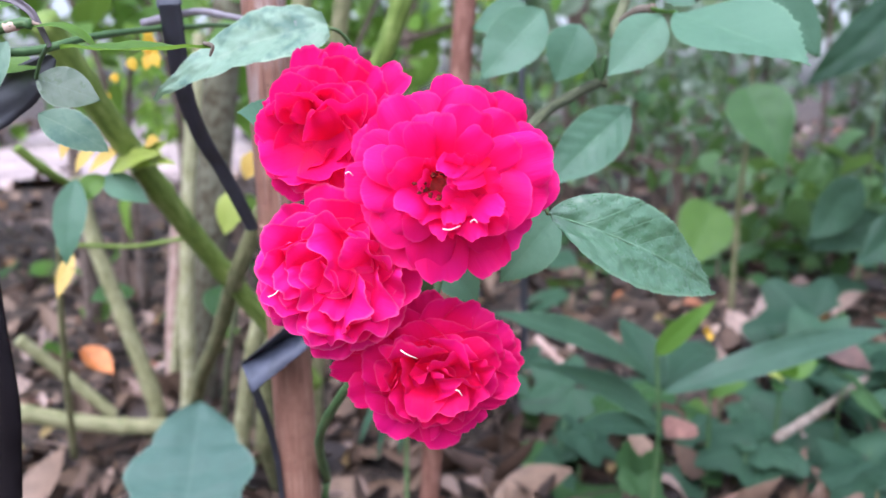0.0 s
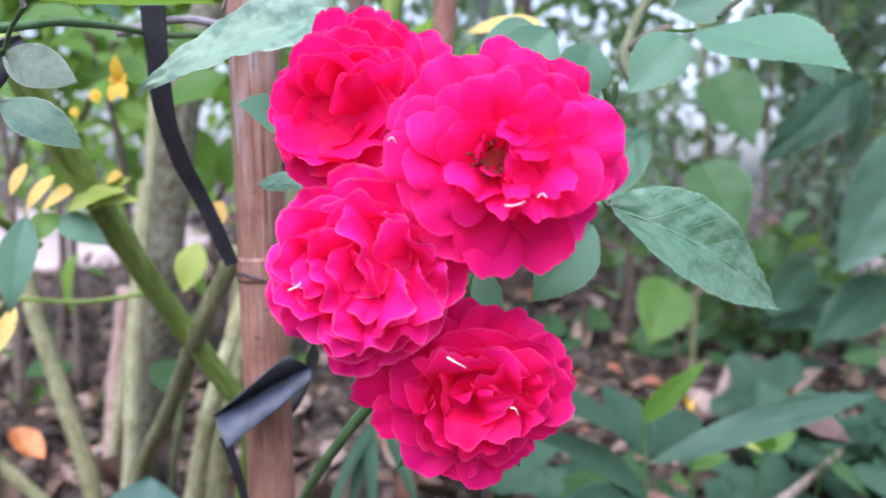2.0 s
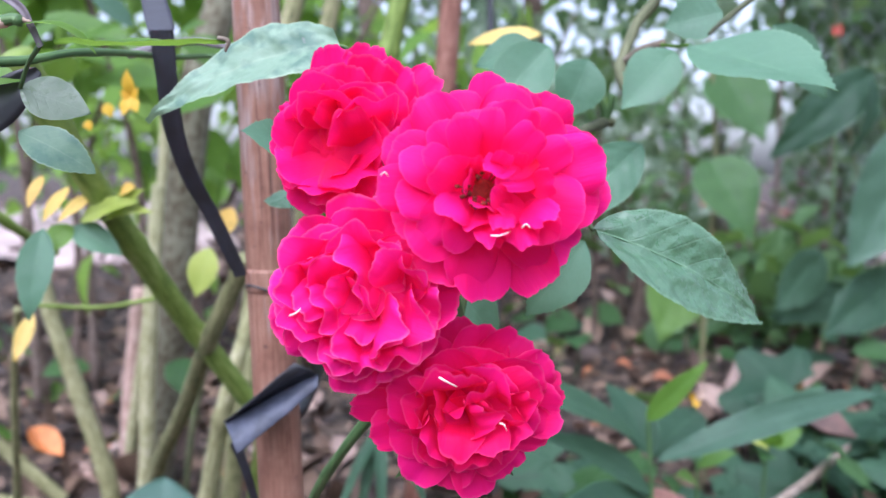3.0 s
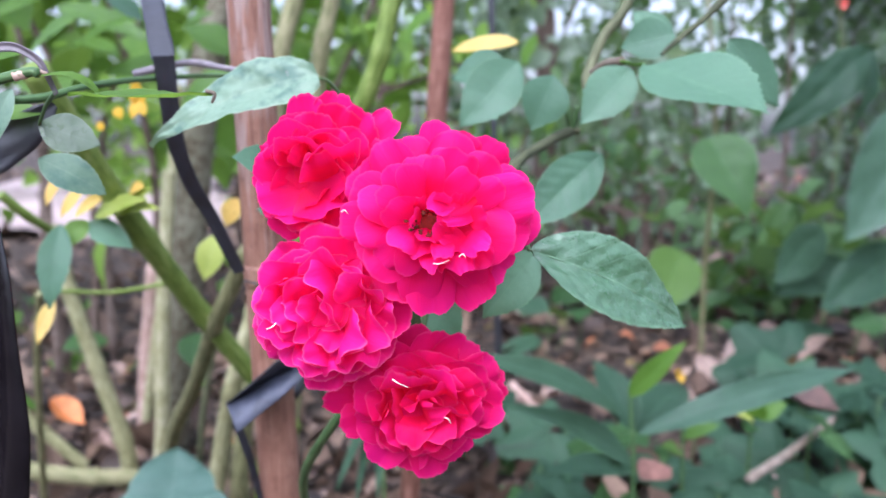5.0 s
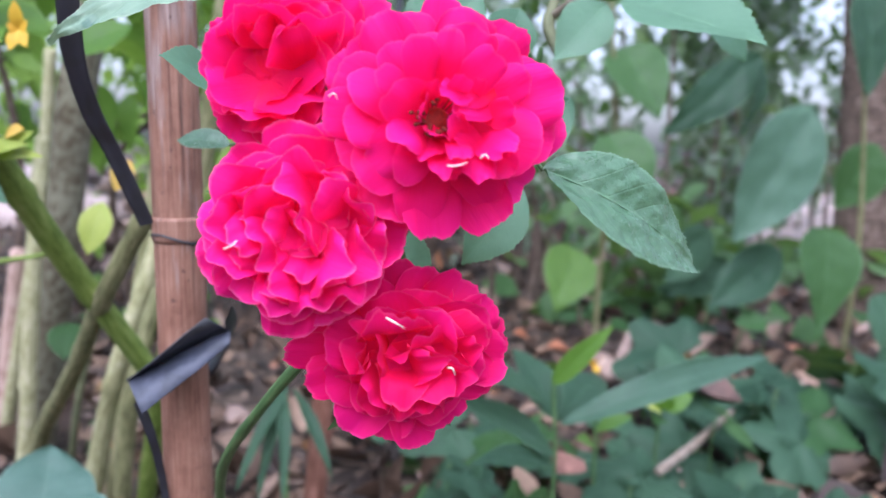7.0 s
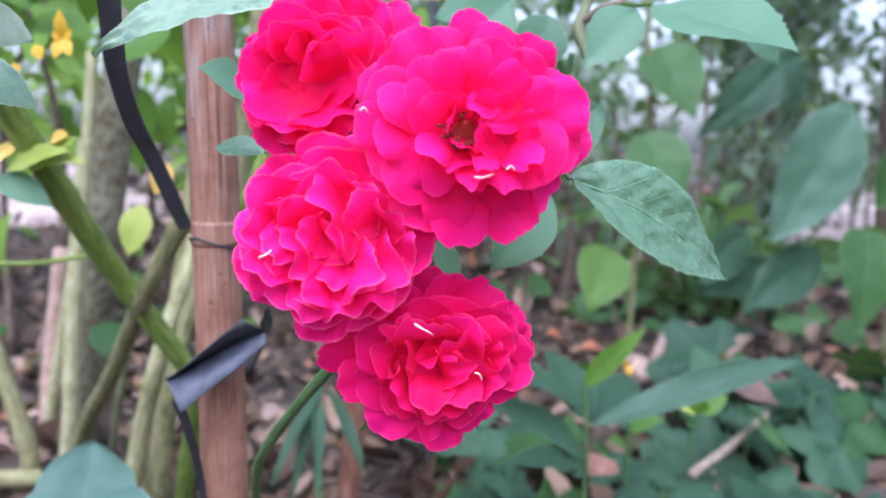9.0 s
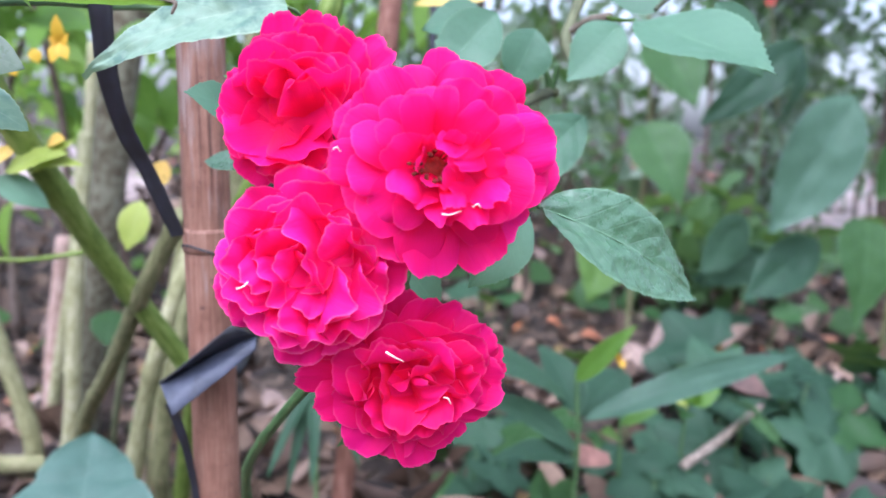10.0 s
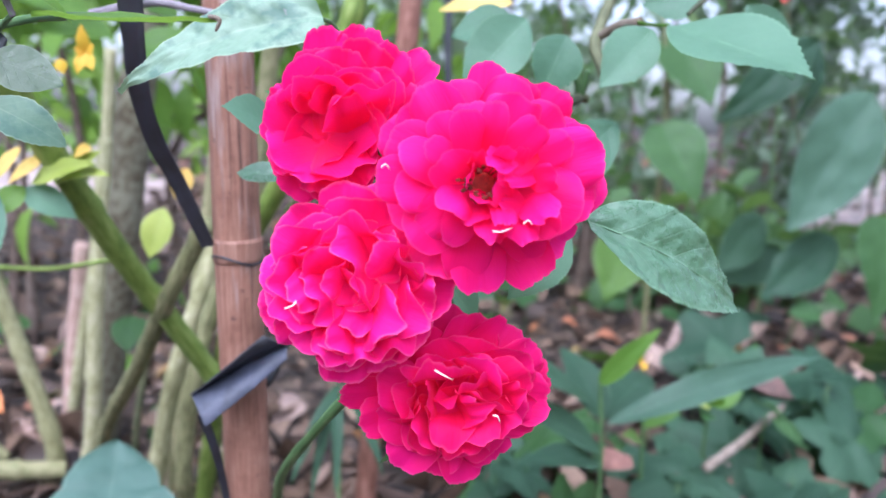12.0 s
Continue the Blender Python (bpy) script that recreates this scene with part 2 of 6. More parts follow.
def litter_material():
    mat, nodes, links, bsdf, out = material("dry_leaves")
    rnd = nodes.new("ShaderNodeNewGeometry").outputs["Random Per Island"]
    tex = noise_tex(nodes, links, 60.0, 5.0)
    r = ramp(nodes, [(0.0, (0.014, 0.008, 0.007)), (0.26, (0.050, 0.029, 0.019)), (0.54, (0.108, 0.064, 0.040)), (0.82, (0.23, 0.150, 0.100)),
                     (0.94, (0.36, 0.26, 0.22)), (0.97, (0.34, 0.11, 0.04)), (1.0, (0.20, 0.22, 0.08))])
    links.new(rnd, r.inputs[0])
    col = mixc(nodes, links, 0.55, r.outputs[0], tex.outputs[0], 'OVERLAY')
    links.new(col, bsdf.inputs["Base Color"])
    bsdf.inputs["Roughness"].default_value = 0.65
    bump(nodes, links, bsdf, tex.outputs[0], 0.5, 0.002)
    return mat


def ground_material():
    mat, nodes, links, bsdf, out = material("garden_soil")
    a = noise_tex(nodes, links, 1.2, 5.0)
    b = noise_tex(nodes, links, 28.0, 8.0, 0.7)
    f = mathn(nodes, links, 'ADD', mathn(nodes, links, 'MULTIPLY', a.outputs[0], 0.22), mathn(nodes, links, 'MULTIPLY', b.outputs[0], 0.78))
    r = ramp(nodes, [(0.38, (0.010, 0.006, 0.005)), (0.5, (0.034, 0.022, 0.015)), (0.6, (0.18, 0.127, 0.092)), (0.7, (0.30, 0.235, 0.185))])
    links.new(f, r.inputs[0])
    links.new(r.outputs[0], bsdf.inputs["Base Color"])
    bsdf.inputs["Roughness"].default_value = 0.9
    bump(nodes, links, bsdf, b.outputs[0], 0.8, 0.02)
    return mat


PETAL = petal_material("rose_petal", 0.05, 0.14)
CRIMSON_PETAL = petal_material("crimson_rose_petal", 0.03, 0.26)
# light on the ruffled bloom and shade on the lowest, put into colour
LIT_PINK_PETAL = petal_material("lit_pinker_rose_petal", 0.15, 0.42)
SHADED_PETAL = petal_material("shaded_rose_petal", -0.07, 0.2, 0.92)
ROSE_LEAF = leaf_material("rose_leaf", (0.066, 0.155, 0.090), (0.135, 0.260, 0.160), (0.16, 0.29, 0.17), 0.50, 0.25, 8.0, spec=0.5, mottle=0.4)
PALE_LEAF = leaf_material("pale_rose_leaf", (0.13, 0.24, 0.155), (0.27, 0.39, 0.275), (0.42, 0.54, 0.36), 0.42, 0.3, 7.0, blotch=0.7)
OLD_LEAF = leaf_material("spotted_leaf", (0.075, 0.125, 0.065), (0.17, 0.23, 0.155), (0.21, 0.28, 0.18), 0.3, 0.25, 6.0, 0.8, spec=0.7)
YOUNG_LEAF = leaf_material("young_leaf", (0.085, 0.205, 0.025), (0.175, 0.34, 0.05), (0.30, 0.48, 0.12), 0.45, 0.55, 6.0)
YELLOW_LEAF = leaf_material("yellowed_leaf", (0.62, 0.34, 0.05), (0.80, 0.60, 0.18), (0.55, 0.50, 0.15), 0.5, 0.35, 7.0, 0.6)
FLOWER_YELLOW = leaf_material("yellow_flower_petal", (0.72, 0.36, 0.012), (0.86, 0.58, 0.05), (0.70, 0.36, 0.03), 0.5, 0.4, 5.0)
CREAM_LEAF = leaf_material("cream_orange_leaf", (0.60, 0.35, 0.04), (0.72, 0.51, 0.12), (0.80, 0.42, 0.10), 0.5, 0.3, 7.0, 0.4)
LIME_LEAF = leaf_material("yellow_green_leaf", (0.28, 0.36, 0.05), (0.48, 0.52, 0.12), (0.55, 0.58, 0.22), 0.5, 0.35, 7.0, 0.4)
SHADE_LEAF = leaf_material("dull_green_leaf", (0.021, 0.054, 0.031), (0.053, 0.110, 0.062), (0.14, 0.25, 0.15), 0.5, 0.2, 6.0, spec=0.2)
SOFT_LEAF = leaf_material("soft_green_leaf", (0.028, 0.080, 0.024), (0.066, 0.142, 0.044), (0.15, 0.28, 0.13), 0.5, 0.3, 6.0, spec=0.3)
FAR_LEAF = leaf_material("far_foliage", (0.045, 0.11, 0.045), (0.15, 0.27, 0.10), (0.12, 0.22, 0.09), 0.45, 0.5, 5.0, island=True)
SUN_LEAF = leaf_material("light_foliage", (0.10, 0.23, 0.03), (0.32, 0.50, 0.08), (0.30, 0.46, 0.12), 0.45, 0.5, 5.0, island=True)
GREY_LEAF = leaf_material("greyish_foliage", (0.07, 0.13, 0.08), (0.22, 0.30, 0.20), (0.15, 0.24, 0.16), 0.45, 0.5, 5.0, island=True)
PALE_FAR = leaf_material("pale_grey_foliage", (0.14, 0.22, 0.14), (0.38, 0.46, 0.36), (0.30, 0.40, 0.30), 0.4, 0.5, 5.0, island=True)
GREY_GREEN = leaf_material("grey_green_leaf", (0.036, 0.083, 0.050), (0.078, 0.152, 0.096), (0.14, 0.22, 0.17), 0.45, 0.2, 7.0, spec=0.35)
GREEN_CANE = bark_material("green_cane", (0.10, 0.15, 0.025), (0.17, 0.24, 0.045), (0.26, 0.32, 0.09), 6.0, 10.0, 0.55, 0.2, 0.001)
PALE_CANE = bark_material("pale_cane", (0.22, 0.215, 0.10), (0.34, 0.33, 0.17), (0.47, 0.44, 0.28), 6.0, 8.0, 0.6, 0.3, 0.001)
OLIVE_CANE = bark_material("olive_cane", (0.11, 0.11, 0.05), (0.20, 0.20, 0.09), (0.30, 0.28, 0.15), 6.0, 8.0, 0.65, 0.4, 0.0015)
PINK_BARK = bark_material("pinkish_bark", (0.28, 0.18, 0.14), (0.42, 0.28, 0.23), (0.52, 0.38, 0.32), 8.0, 10.0, 0.8, 0.5)
BAMBOO = bamboo_material()
BROWN_WOOD = bark_material("brown_stake", (0.13, 0.055, 0.035), (0.22, 0.10, 0.07), (0.30, 0.16, 0.12), 8.0, 20.0, 0.7, 0.4)
DARK_BARK = bark_material("dark_bark", (0.05, 0.035, 0.025), (0.12, 0.085, 0.065), (0.22, 0.17, 0.14), 8.0, 6.0, 0.9, 0.9, 0.006)
MOSSY_BARK = bark_material("mossy_bark", (0.060, 0.048, 0.030), (0.125, 0.105, 0.066), (0.22, 0.21, 0.145), 7.0, 8.0, 0.85, 0.7, 0.003)
STEM_GREEN = bark_material("rose_stem", (0.05, 0.10, 0.035), (0.085, 0.16, 0.055), (0.15, 0.22, 0.09), 5.0, 10.0, 0.5, 0.2, 0.0006)
TWIG_BROWN = bark_material("brown_twig", (0.09, 0.072, 0.05), (0.18, 0.145, 0.105), (0.28, 0.24, 0.19), 6.0, 8.0, 0.8, 0.5, 0.001)
RIB = plain_material("leaf_rib", (0.15, 0.27, 0.15), 0.5, 0.2, 200.0)
DARK_ROSE_LEAF = leaf_material("dark_rose_leaf", (0.034, 0.098, 0.048), (0.085, 0.195, 0.098), (0.20, 0.34, 0.20), 0.27, 0.2, 7.0, spec=1.0, cells=320.0, mottle=0.25, veined=0.6)
BLUISH_LEAF = leaf_material("dull_bluish_leaf", (0.042, 0.094, 0.072), (0.092, 0.172, 0.134), (0.15, 0.25, 0.19), 0.5, 0.2, 6.0, spec=0.3)
LIGHT_LEAF = leaf_material("light_green_leaf", (0.068, 0.155, 0.022), (0.130, 0.245, 0.045), (0.24, 0.40, 0.16), 0.5, 0.35, 6.0)
DARK_TWIG = bark_material("olive_twig", (0.045, 0.052, 0.026), (0.09, 0.10, 0.05), (0.16, 0.17, 0.09), 6.0, 8.0, 0.7, 0.4, 0.001)
TAN_STICK = bark_material("tan_stick", (0.10, 0.075, 0.052), (0.21, 0.165, 0.125), (0.34, 0.28, 0.23), 8.0, 14.0, 0.8, 0.5, 0.001)
GREY_TWIG = bark_material("grey_twig", (0.16, 0.14, 0.15), (0.30, 0.27, 0.29), (0.45, 0.42, 0.44), 6.0, 8.0, 0.7, 0.4, 0.001)
BLACK = plastic_material("black_plastic", (0.005, 0.005, 0.008), (0.014, 0.015, 0.026), 0.5, 1.0)
GLOSSY = plastic_material("glossy_black_plastic", (0.004, 0.003, 0.004), (0.010, 0.008, 0.010), 0.22, 0.35)
# lighter bluish copy of the black plastic, sky light put into its colour
SKYLIT = plastic_material("skylit_black_plastic", (0.040, 0.045, 0.066), (0.078, 0.086, 0.125), 0.6, 0.6)
LITTER = litter_material()
SOIL = ground_material()
PATH_EARTH = plain_material("trodden_earth", (0.39, 0.305, 0.28), 0.9, 0.45, 5.0)
WIRE = plain_material("galvanised_wire", (0.42, 0.44, 0.46), 0.45, 0.2, 200.0, 0.6)
STAMEN = plain_material("stamen", (0.32, 0.022, 0.012), 0.6, 0.4, 800.0)
ANTHER = plain_material("anther", (0.14, 0.018, 0.010), 0.95, 0.4, 900.0)
# near-white colour that stands for highlights on the petals
PALE_GLINT = plain_material("pale_petal_glint", (0.85, 0.68, 0.68), 0.5, 0.1, 500.0)
BLUE_PLASTIC = plain_material("blue_plastic", (0.04, 0.16, 0.42), 0.4, 0.2, 80.0)
RED_FLOWER = plain_material("small_red_flower", (0.50, 0.07, 0.05), 0.6, 0.3, 200.0)
DRY_PALE = plain_material("dry_pale_leaf", (0.50, 0.36, 0.28), 0.6, 0.3, 70.0)
WITHERED = plain_material("withered_leaf", (0.11, 0.09, 0.10), 0.45, 0.5, 160.0)
DRY_BROWN = plain_material("dry_brown_leaf", (0.085, 0.045, 0.034), 0.7, 0.5, 50.0)
DRY_PINK = plain_material("dry_pinkish_leaf", (0.32, 0.16, 0.12), 0.7, 0.4, 60.0)
DRY_ORANGE = plain_material("dry_orange_leaf", (0.55, 0.20, 0.06), 0.6, 0.3, 70.0)


# ---- builders ----
def mesh_of(name, bm, mat):
    me = bpy.data.meshes.new(name)
    bm.to_mesh(me)
    bm.free()
    me.materials.append(mat)
    for p in me.polygons:
        p.use_smooth = True
    return me


def part(name, bm, mat, parent, label=""):
    me = bm if isinstance(bm, bpy.types.Mesh) else mesh_of(name, bm, mat)
    ob = new(name, me)
    ob.parent = parent
    if label:
        tagged(ob, label)
    return ob


def thing(name, label, category, at=(0, 0, 0), group="", kind=""):
    ob = new(name)
    ob.location = at
    ob.empty_display_size = 0.02
    return tagged(ob, label, category, group, kind)


def rel(parent, pts):
    o = parent.location
    return [Vector(p) - o for p in pts]


def spline(pts, steps):
    """Smooth line through the points."""
    p = [Vector(q) for q in pts]
    if len(p) < 3:
        return [p[0].lerp(p[-1], i / steps) for i in range(steps + 1)]
    q = [p[0] * 2 - p[1], *p, p[-1] * 2 - p[-2]]
    out = []
    n = len(p) - 1
    for i in range(steps + 1):
        s = min(i / steps * n, n - 1e-6)
        k = int(s)
        t = s - k
        a, b, c, d = q[k:k + 4]
        out.append(0.5 * (2 * b + (c - a) * t + (2 * a - 5 * b + 4 * c - d) * t * t + (3 * b - a - 3 * c + d) * t ** 3))
    return out


def tube(pts, r0, r1=None, sides=10, steps=24, nodes=0.0, wobble=0.0, seed=0, cap=True):
    """A tapered stem through the points; nodes: spacing of swollen joints in metres."""
    r1 = r0 if r1 is None else r1
    line = spline(pts, steps)
    bm = bmesh.new()
    uvl = bm.loops.layers.uv.new("UVMap")
    rng = random.Random(seed)
    length = sum((b - a).length for a, b in zip(line, line[1:]))
    run, rings, side = 0.0, [], None
    runs = []
    for i, c in enumerate(line):
        d = (line[min(i + 1, steps)] - line[max(i - 1, 0)]).normalized()
        if side is None:
            side = d.cross(Vector((0.31, 0.87, 0.38))).normalized()
        side = (side - d * side.dot(d)).normalized()
        up = d.cross(side)
        if i:
            run += (c - line[i - 1]).length
        r = r0 + (r1 - r0) * run / max(length, 1e-6)
        if nodes:
            ph = (run / nodes + seed * 0.37) % 1.0
            r *= 1 + 0.16 * math.exp(-((ph - 0.5) * nodes / 0.006) ** 2)
        r *= 1 + wobble * (rng.random() - 0.5)
        rings.append([bm.verts.new(c + (side * math.cos(a) + up * math.sin(a)) * r * (1 + wobble * 0.6 * (rng.random() - 0.5)))
                      for a in (2 * math.pi * k / sides for k in range(sides))])
        runs.append(run)
    for i in range(len(rings) - 1):
        for k in range(sides):
            j = (k + 1) % sides
            f = bm.faces.new((rings[i][k], rings[i][j], rings[i + 1][j], rings[i + 1][k]))
            for lp, (u, v) in zip(f.loops, ((k, i), (k + 1, i), (k + 1, i + 1), (k, i + 1))):
                lp[uvl].uv = (u / sides, runs[v] * 10)
    if cap:
        bm.faces.new(rings[0][::-1])
        bm.faces.new(rings[-1])
    return bm


def leaf_shape(v, shape):
    """Half width of a leaf along its length, 0 to 1."""
    if shape == "heart":
        w = math.sin(math.pi * min(1, v * 1.02 + 0.02) ** 0.60) ** 0.85 if v < 0.98 else 0.02
        return min(w * (1 - 0.3 * max(0.0, (v - 0.5) / 0.5) ** 1.3), (1 - v) * 1.75 + 0.01)
    if shape == "long":
        return math.sin(math.pi * v ** 0.75) ** 0.8 if 0 < v < 1 else 0.0
    if shape == "lobed":
        base = math.sin(math.pi * v ** 0.6) ** 0.7 if 0 < v < 1 else 0.0
        return base * (0.84 + 0.16 * abs(math.cos(math.pi * 2.4 * v)))
    return min(math.sin(math.pi * v ** 0.82) ** 0.9, (1 - v) * 2.6) if 0 < v < 1 else 0.0


def leaf(length, width, shape="oval", fold=0.15, droop=0.12, teeth=0, ripple=0.02, seed=0, ny=26, nx=8, veins=8.0, skew=0.0, quilt=0.006, arch=0.0, pucker=0.008, bite=0.085):
    """A leaf blade along +y from its base, its upper side towards +z. width: its half width."""
    rng = random.Random(seed)
    ph = rng.random() * 6
    bm = bmesh.new()
    uvl = bm.loops.layers.uv.new("UVMap")
    rows = []
    for i in range(ny + 1):
        v = i / ny
        w = max(leaf_shape(v, shape), 0.012 if 0 < i < ny else 0.004) * width
        row = []
        for k in range(nx + 1):
            u = 2 * k / nx - 1
            x = u * w
            y = v * length
            if teeth and abs(u) == 1 and 0 < i < ny:
                saw = (v * teeth) % 1.0
                x += u * width * bite * (saw - 0.3)
                y += length * 0.012 * saw
            z = fold * abs(x) + droop * length * 2.2 * (v - v * v)
            z += ripple * length * math.sin(v * 7 + ph) * u * abs(u) * 0.7 + ripple * length * 0.5 * math.sin(v * 3.3 + ph * 2)
            z += quilt * length * abs(math.sin(math.pi * (v * veins - abs(u) * 0.9 * w / width * 1.8))) * (1 - v) * min(1, abs(u) * 3)
            z += pucker * length * noise.noise(Vector((u * 2.6 * w / width, v * 6.5, seed * 3.1))) + 0.45 * pucker * length * noise.noise(Vector((u * 7 * w / width, v * 17, seed * 1.7)))
            x += skew * length * v * v + arch * length * 4 * (v - v * v)
            row.append(bm.verts.new((x, y, z)))
        rows.append(row)
    for i in range(ny):
        for k in range(nx):
            f = bm.faces.new((rows[i][k], rows[i][k + 1], rows[i + 1][k + 1], rows[i + 1][k]))
            for lp, (a, b) in zip(f.loops, ((k, i), (k + 1, i), (k + 1, i + 1), (k, i + 1))):
                lp[uvl].uv = (a / nx, b / ny)
    return bm


def aim(base, tip, face):
    """The pose of a leaf from its base to its tip, its upper side turned towards face."""
    y = (Vector(tip) - Vector(base)).normalized()
    x = y.cross(Vector(face)).normalized()
    z = x.cross(y)
    m = Matrix((x, y, z)).transposed().to_4x4()
    m.translation = base
    return m


def place_leaf(parent, base, tip, face, width, mat, name="leaf", label="", stalk=None, rib=0.0, **kw):
    base, tip = Vector(base), Vector(tip)
    ob = part(name, leaf((tip - base).length, width, **kw), mat, parent, label)
    ob.matrix_local = aim(base - parent.location, tip - parent.location, face)
    if rib:
        ln, dr, rp, ph = (tip - base).length, kw.get("droop", 0.12), kw.get("ripple", 0.02), random.Random(kw.get("seed", 0)).random() * 6
        line = [Vector((0, v * ln, dr * ln * 2.2 * (v - v * v) + rp * ln * 0.5 * math.sin(v * 3.3 + ph * 2) - 0.00012)) for v in np.linspace(0, 0.97, 14)]
        part("midrib", tube(line, rib, rib * 0.3, 6, 30), RIB, ob)
    if stalk:
        part("leaf_stalk", tube(rel(parent, [stalk, Vector(stalk).lerp(base, 0.6) + Vector((0, 0, 0.002)), base]), 0.0009, 0.0007, 6, 8), STEM_GREEN, parent)
    return ob


def ribbon(pts, width, sides_dir, thick=0.0006, steps=40, twist=0.0, crease=0.0, seed=0):
    """A strip of thin plastic through the points."""
    line = spline(pts, steps)
    bm = bmesh.new()
    rows = []
    n = 6
    for i, c in enumerate(line):
        d = (line[min(i + 1, steps)] - line[max(i - 1, 0)]).normalized()
        s = i / steps
        x = Vector(sides_dir) if not isinstance(sides_dir, list) else Vector(sides_dir[0]).lerp(Vector(sides_dir[1]), s)
        x = (x - d * x.dot(d)).normalized()
        x = Matrix.Rotation(twist * s, 3, d) @ x
        nrm = d.cross(x)
        w = width(s) if callable(width) else width
        row = []
        for k in range(n + 1):
            u = k / n * 2 - 1
            z = crease * w * (math.sin(u * 4 + s * 5 + seed) * 0.35 + 0.5 * u * u)
            row.append(c + x * (u * w / 2 * (1 + 0.03 * math.sin(s * 23 + k))) + nrm * z)
        rows.append((row, nrm))
    front = [[bm.verts.new(p + nr * thick / 2) for p in row] for row, nr in rows]
    back = [[bm.verts.new(p - nr * thick / 2) for p in row] for row, nr in rows]
    for i in range(steps):
        for k in range(n):
            bm.faces.new((front[i][k], front[i][k + 1], front[i + 1][k + 1], front[i + 1][k]))
            bm.faces.new((back[i][k], back[i + 1][k], back[i + 1][k + 1], back[i][k + 1]))
        bm.faces.new((front[i][0], front[i + 1][0], back[i + 1][0], back[i][0]))
        bm.faces.new((front[i][n], back[i][n], back[i + 1][n], front[i + 1][n]))
    return bm


def sheet(lines, thick):
    """A creased sheet of film through a few lines, one for each edge or fold."""
    bm = bmesh.new()
    n = 24
    rows = [spline(ln, n) for ln in lines]
    k = min(len(r) for r in rows)
    vs = [[bm.verts.new(Vector(r[i]) + Vector((0, 0.0004 * math.sin(i * 0.9 + j * 2), 0))) for i in range(k)] for j, r in enumerate(rows)]
    for a, b in zip(vs, vs[1:]):
        for i in range(k - 1):
            bm.faces.new((a[i], a[i + 1], b[i + 1], b[i]))
    bmesh.ops.subdivide_edges(bm, edges=[e for e in bm.edges], cuts=1, use_grid_fill=True)
    bmesh.ops.recalc_face_normals(bm, faces=bm.faces)
    bmesh.ops.solidify(bm, geom=bm.faces[:], thickness=thick)
    return bm


def to_z(p, q, z):
    """The place at height z on the line through p and q."""
    p, q = Vector(p), Vector(q)
    return p + (q - p) * ((z - p.z) / (q.z - p.z))


# ---- rose blooms ----
def petal(base, tip, half, bow, curl, cup, ruffle, waves, notch, fine, rng, nu=26, nv=20):
    """One petal from base to tip; +z is the bloom's face. bow: how far its back sags, curl: how far its tip bends back,
    cup: how far its sides stand up (below zero: how far they fall)."""
    base, tip = Vector(base), Vector(tip)
    along = tip - base
    ln = along.length
    flat = Vector((along.x, along.y, 0))
    side = Vector((0, 0, 1)).cross(flat).normalized()
    inner = along.normalized().cross(side)
    ph, ph2, ph3 = (rng.random() * 6.3 for _ in range(3))
    sway = rng.uniform(-0.12, 0.12) * half
    bm = bmesh.new()
    uvl = bm.loops.layers.uv.new("UVMap")
    rows = []
    rnd = min(0.62, 1.0 * half / ln)
    for i in range(nv + 1):
        v = (i / nv) ** 0.85
        w = half * (0.26 + 0.74 * math.sin(math.pi / 2 * min(1.0, v / 0.72)))
        row = []
        for k in range(nu + 1):
            u = 2 * k / nu - 1
            q = 1 - rnd * (1 - math.sqrt(1 - (0.985 * u) ** 2)) - notch * math.exp(-(u * 3.4) ** 2)
            q += fine * (0.5 * math.sin(u * 9 + ph3) + 0.35 * math.sin(u * 21 + ph2) + 0.25 * math.sin(u * 37 + ph))
            t = v * q
            lift = -bow * ln * 4 * t * (1 - t) - curl * ln * max(0.0, (t - 0.6) / 0.4) ** 2
            lift += cup * half * u * u * (0.35 + 0.65 * v)
            e = v ** 2.6
            lift += ruffle * half * e * (math.sin(waves * u + ph) * (0.45 + 0.55 * abs(u)) + 0.4 * math.sin(waves * 2.3 * u + ph2 + 2 * v))
            lift += 0.5 * fine * half * v ** 8 * (math.sin(19 * u + ph3) + 0.7 * math.sin(33 * u + ph))
            p = base + along * t + side * (u * w * (1 - 0.12 * abs(u) ** 3 * v) + sway * v * v) + inner * lift
            row.append(bm.verts.new(p))
        rows.append(row)
    for i in range(nv):
        for k in range(nu):
            f = bm.faces.new((rows[i][k], rows[i][k + 1], rows[i + 1][k + 1], rows[i + 1][k]))
            for lp, (a, b) in zip(f.loops, ((k, i), (k + 1, i), (k + 1, i + 1), (k, i + 1))):
                lp[uvl].uv = (a / nu, (b / nv) ** 0.85)
    return bm


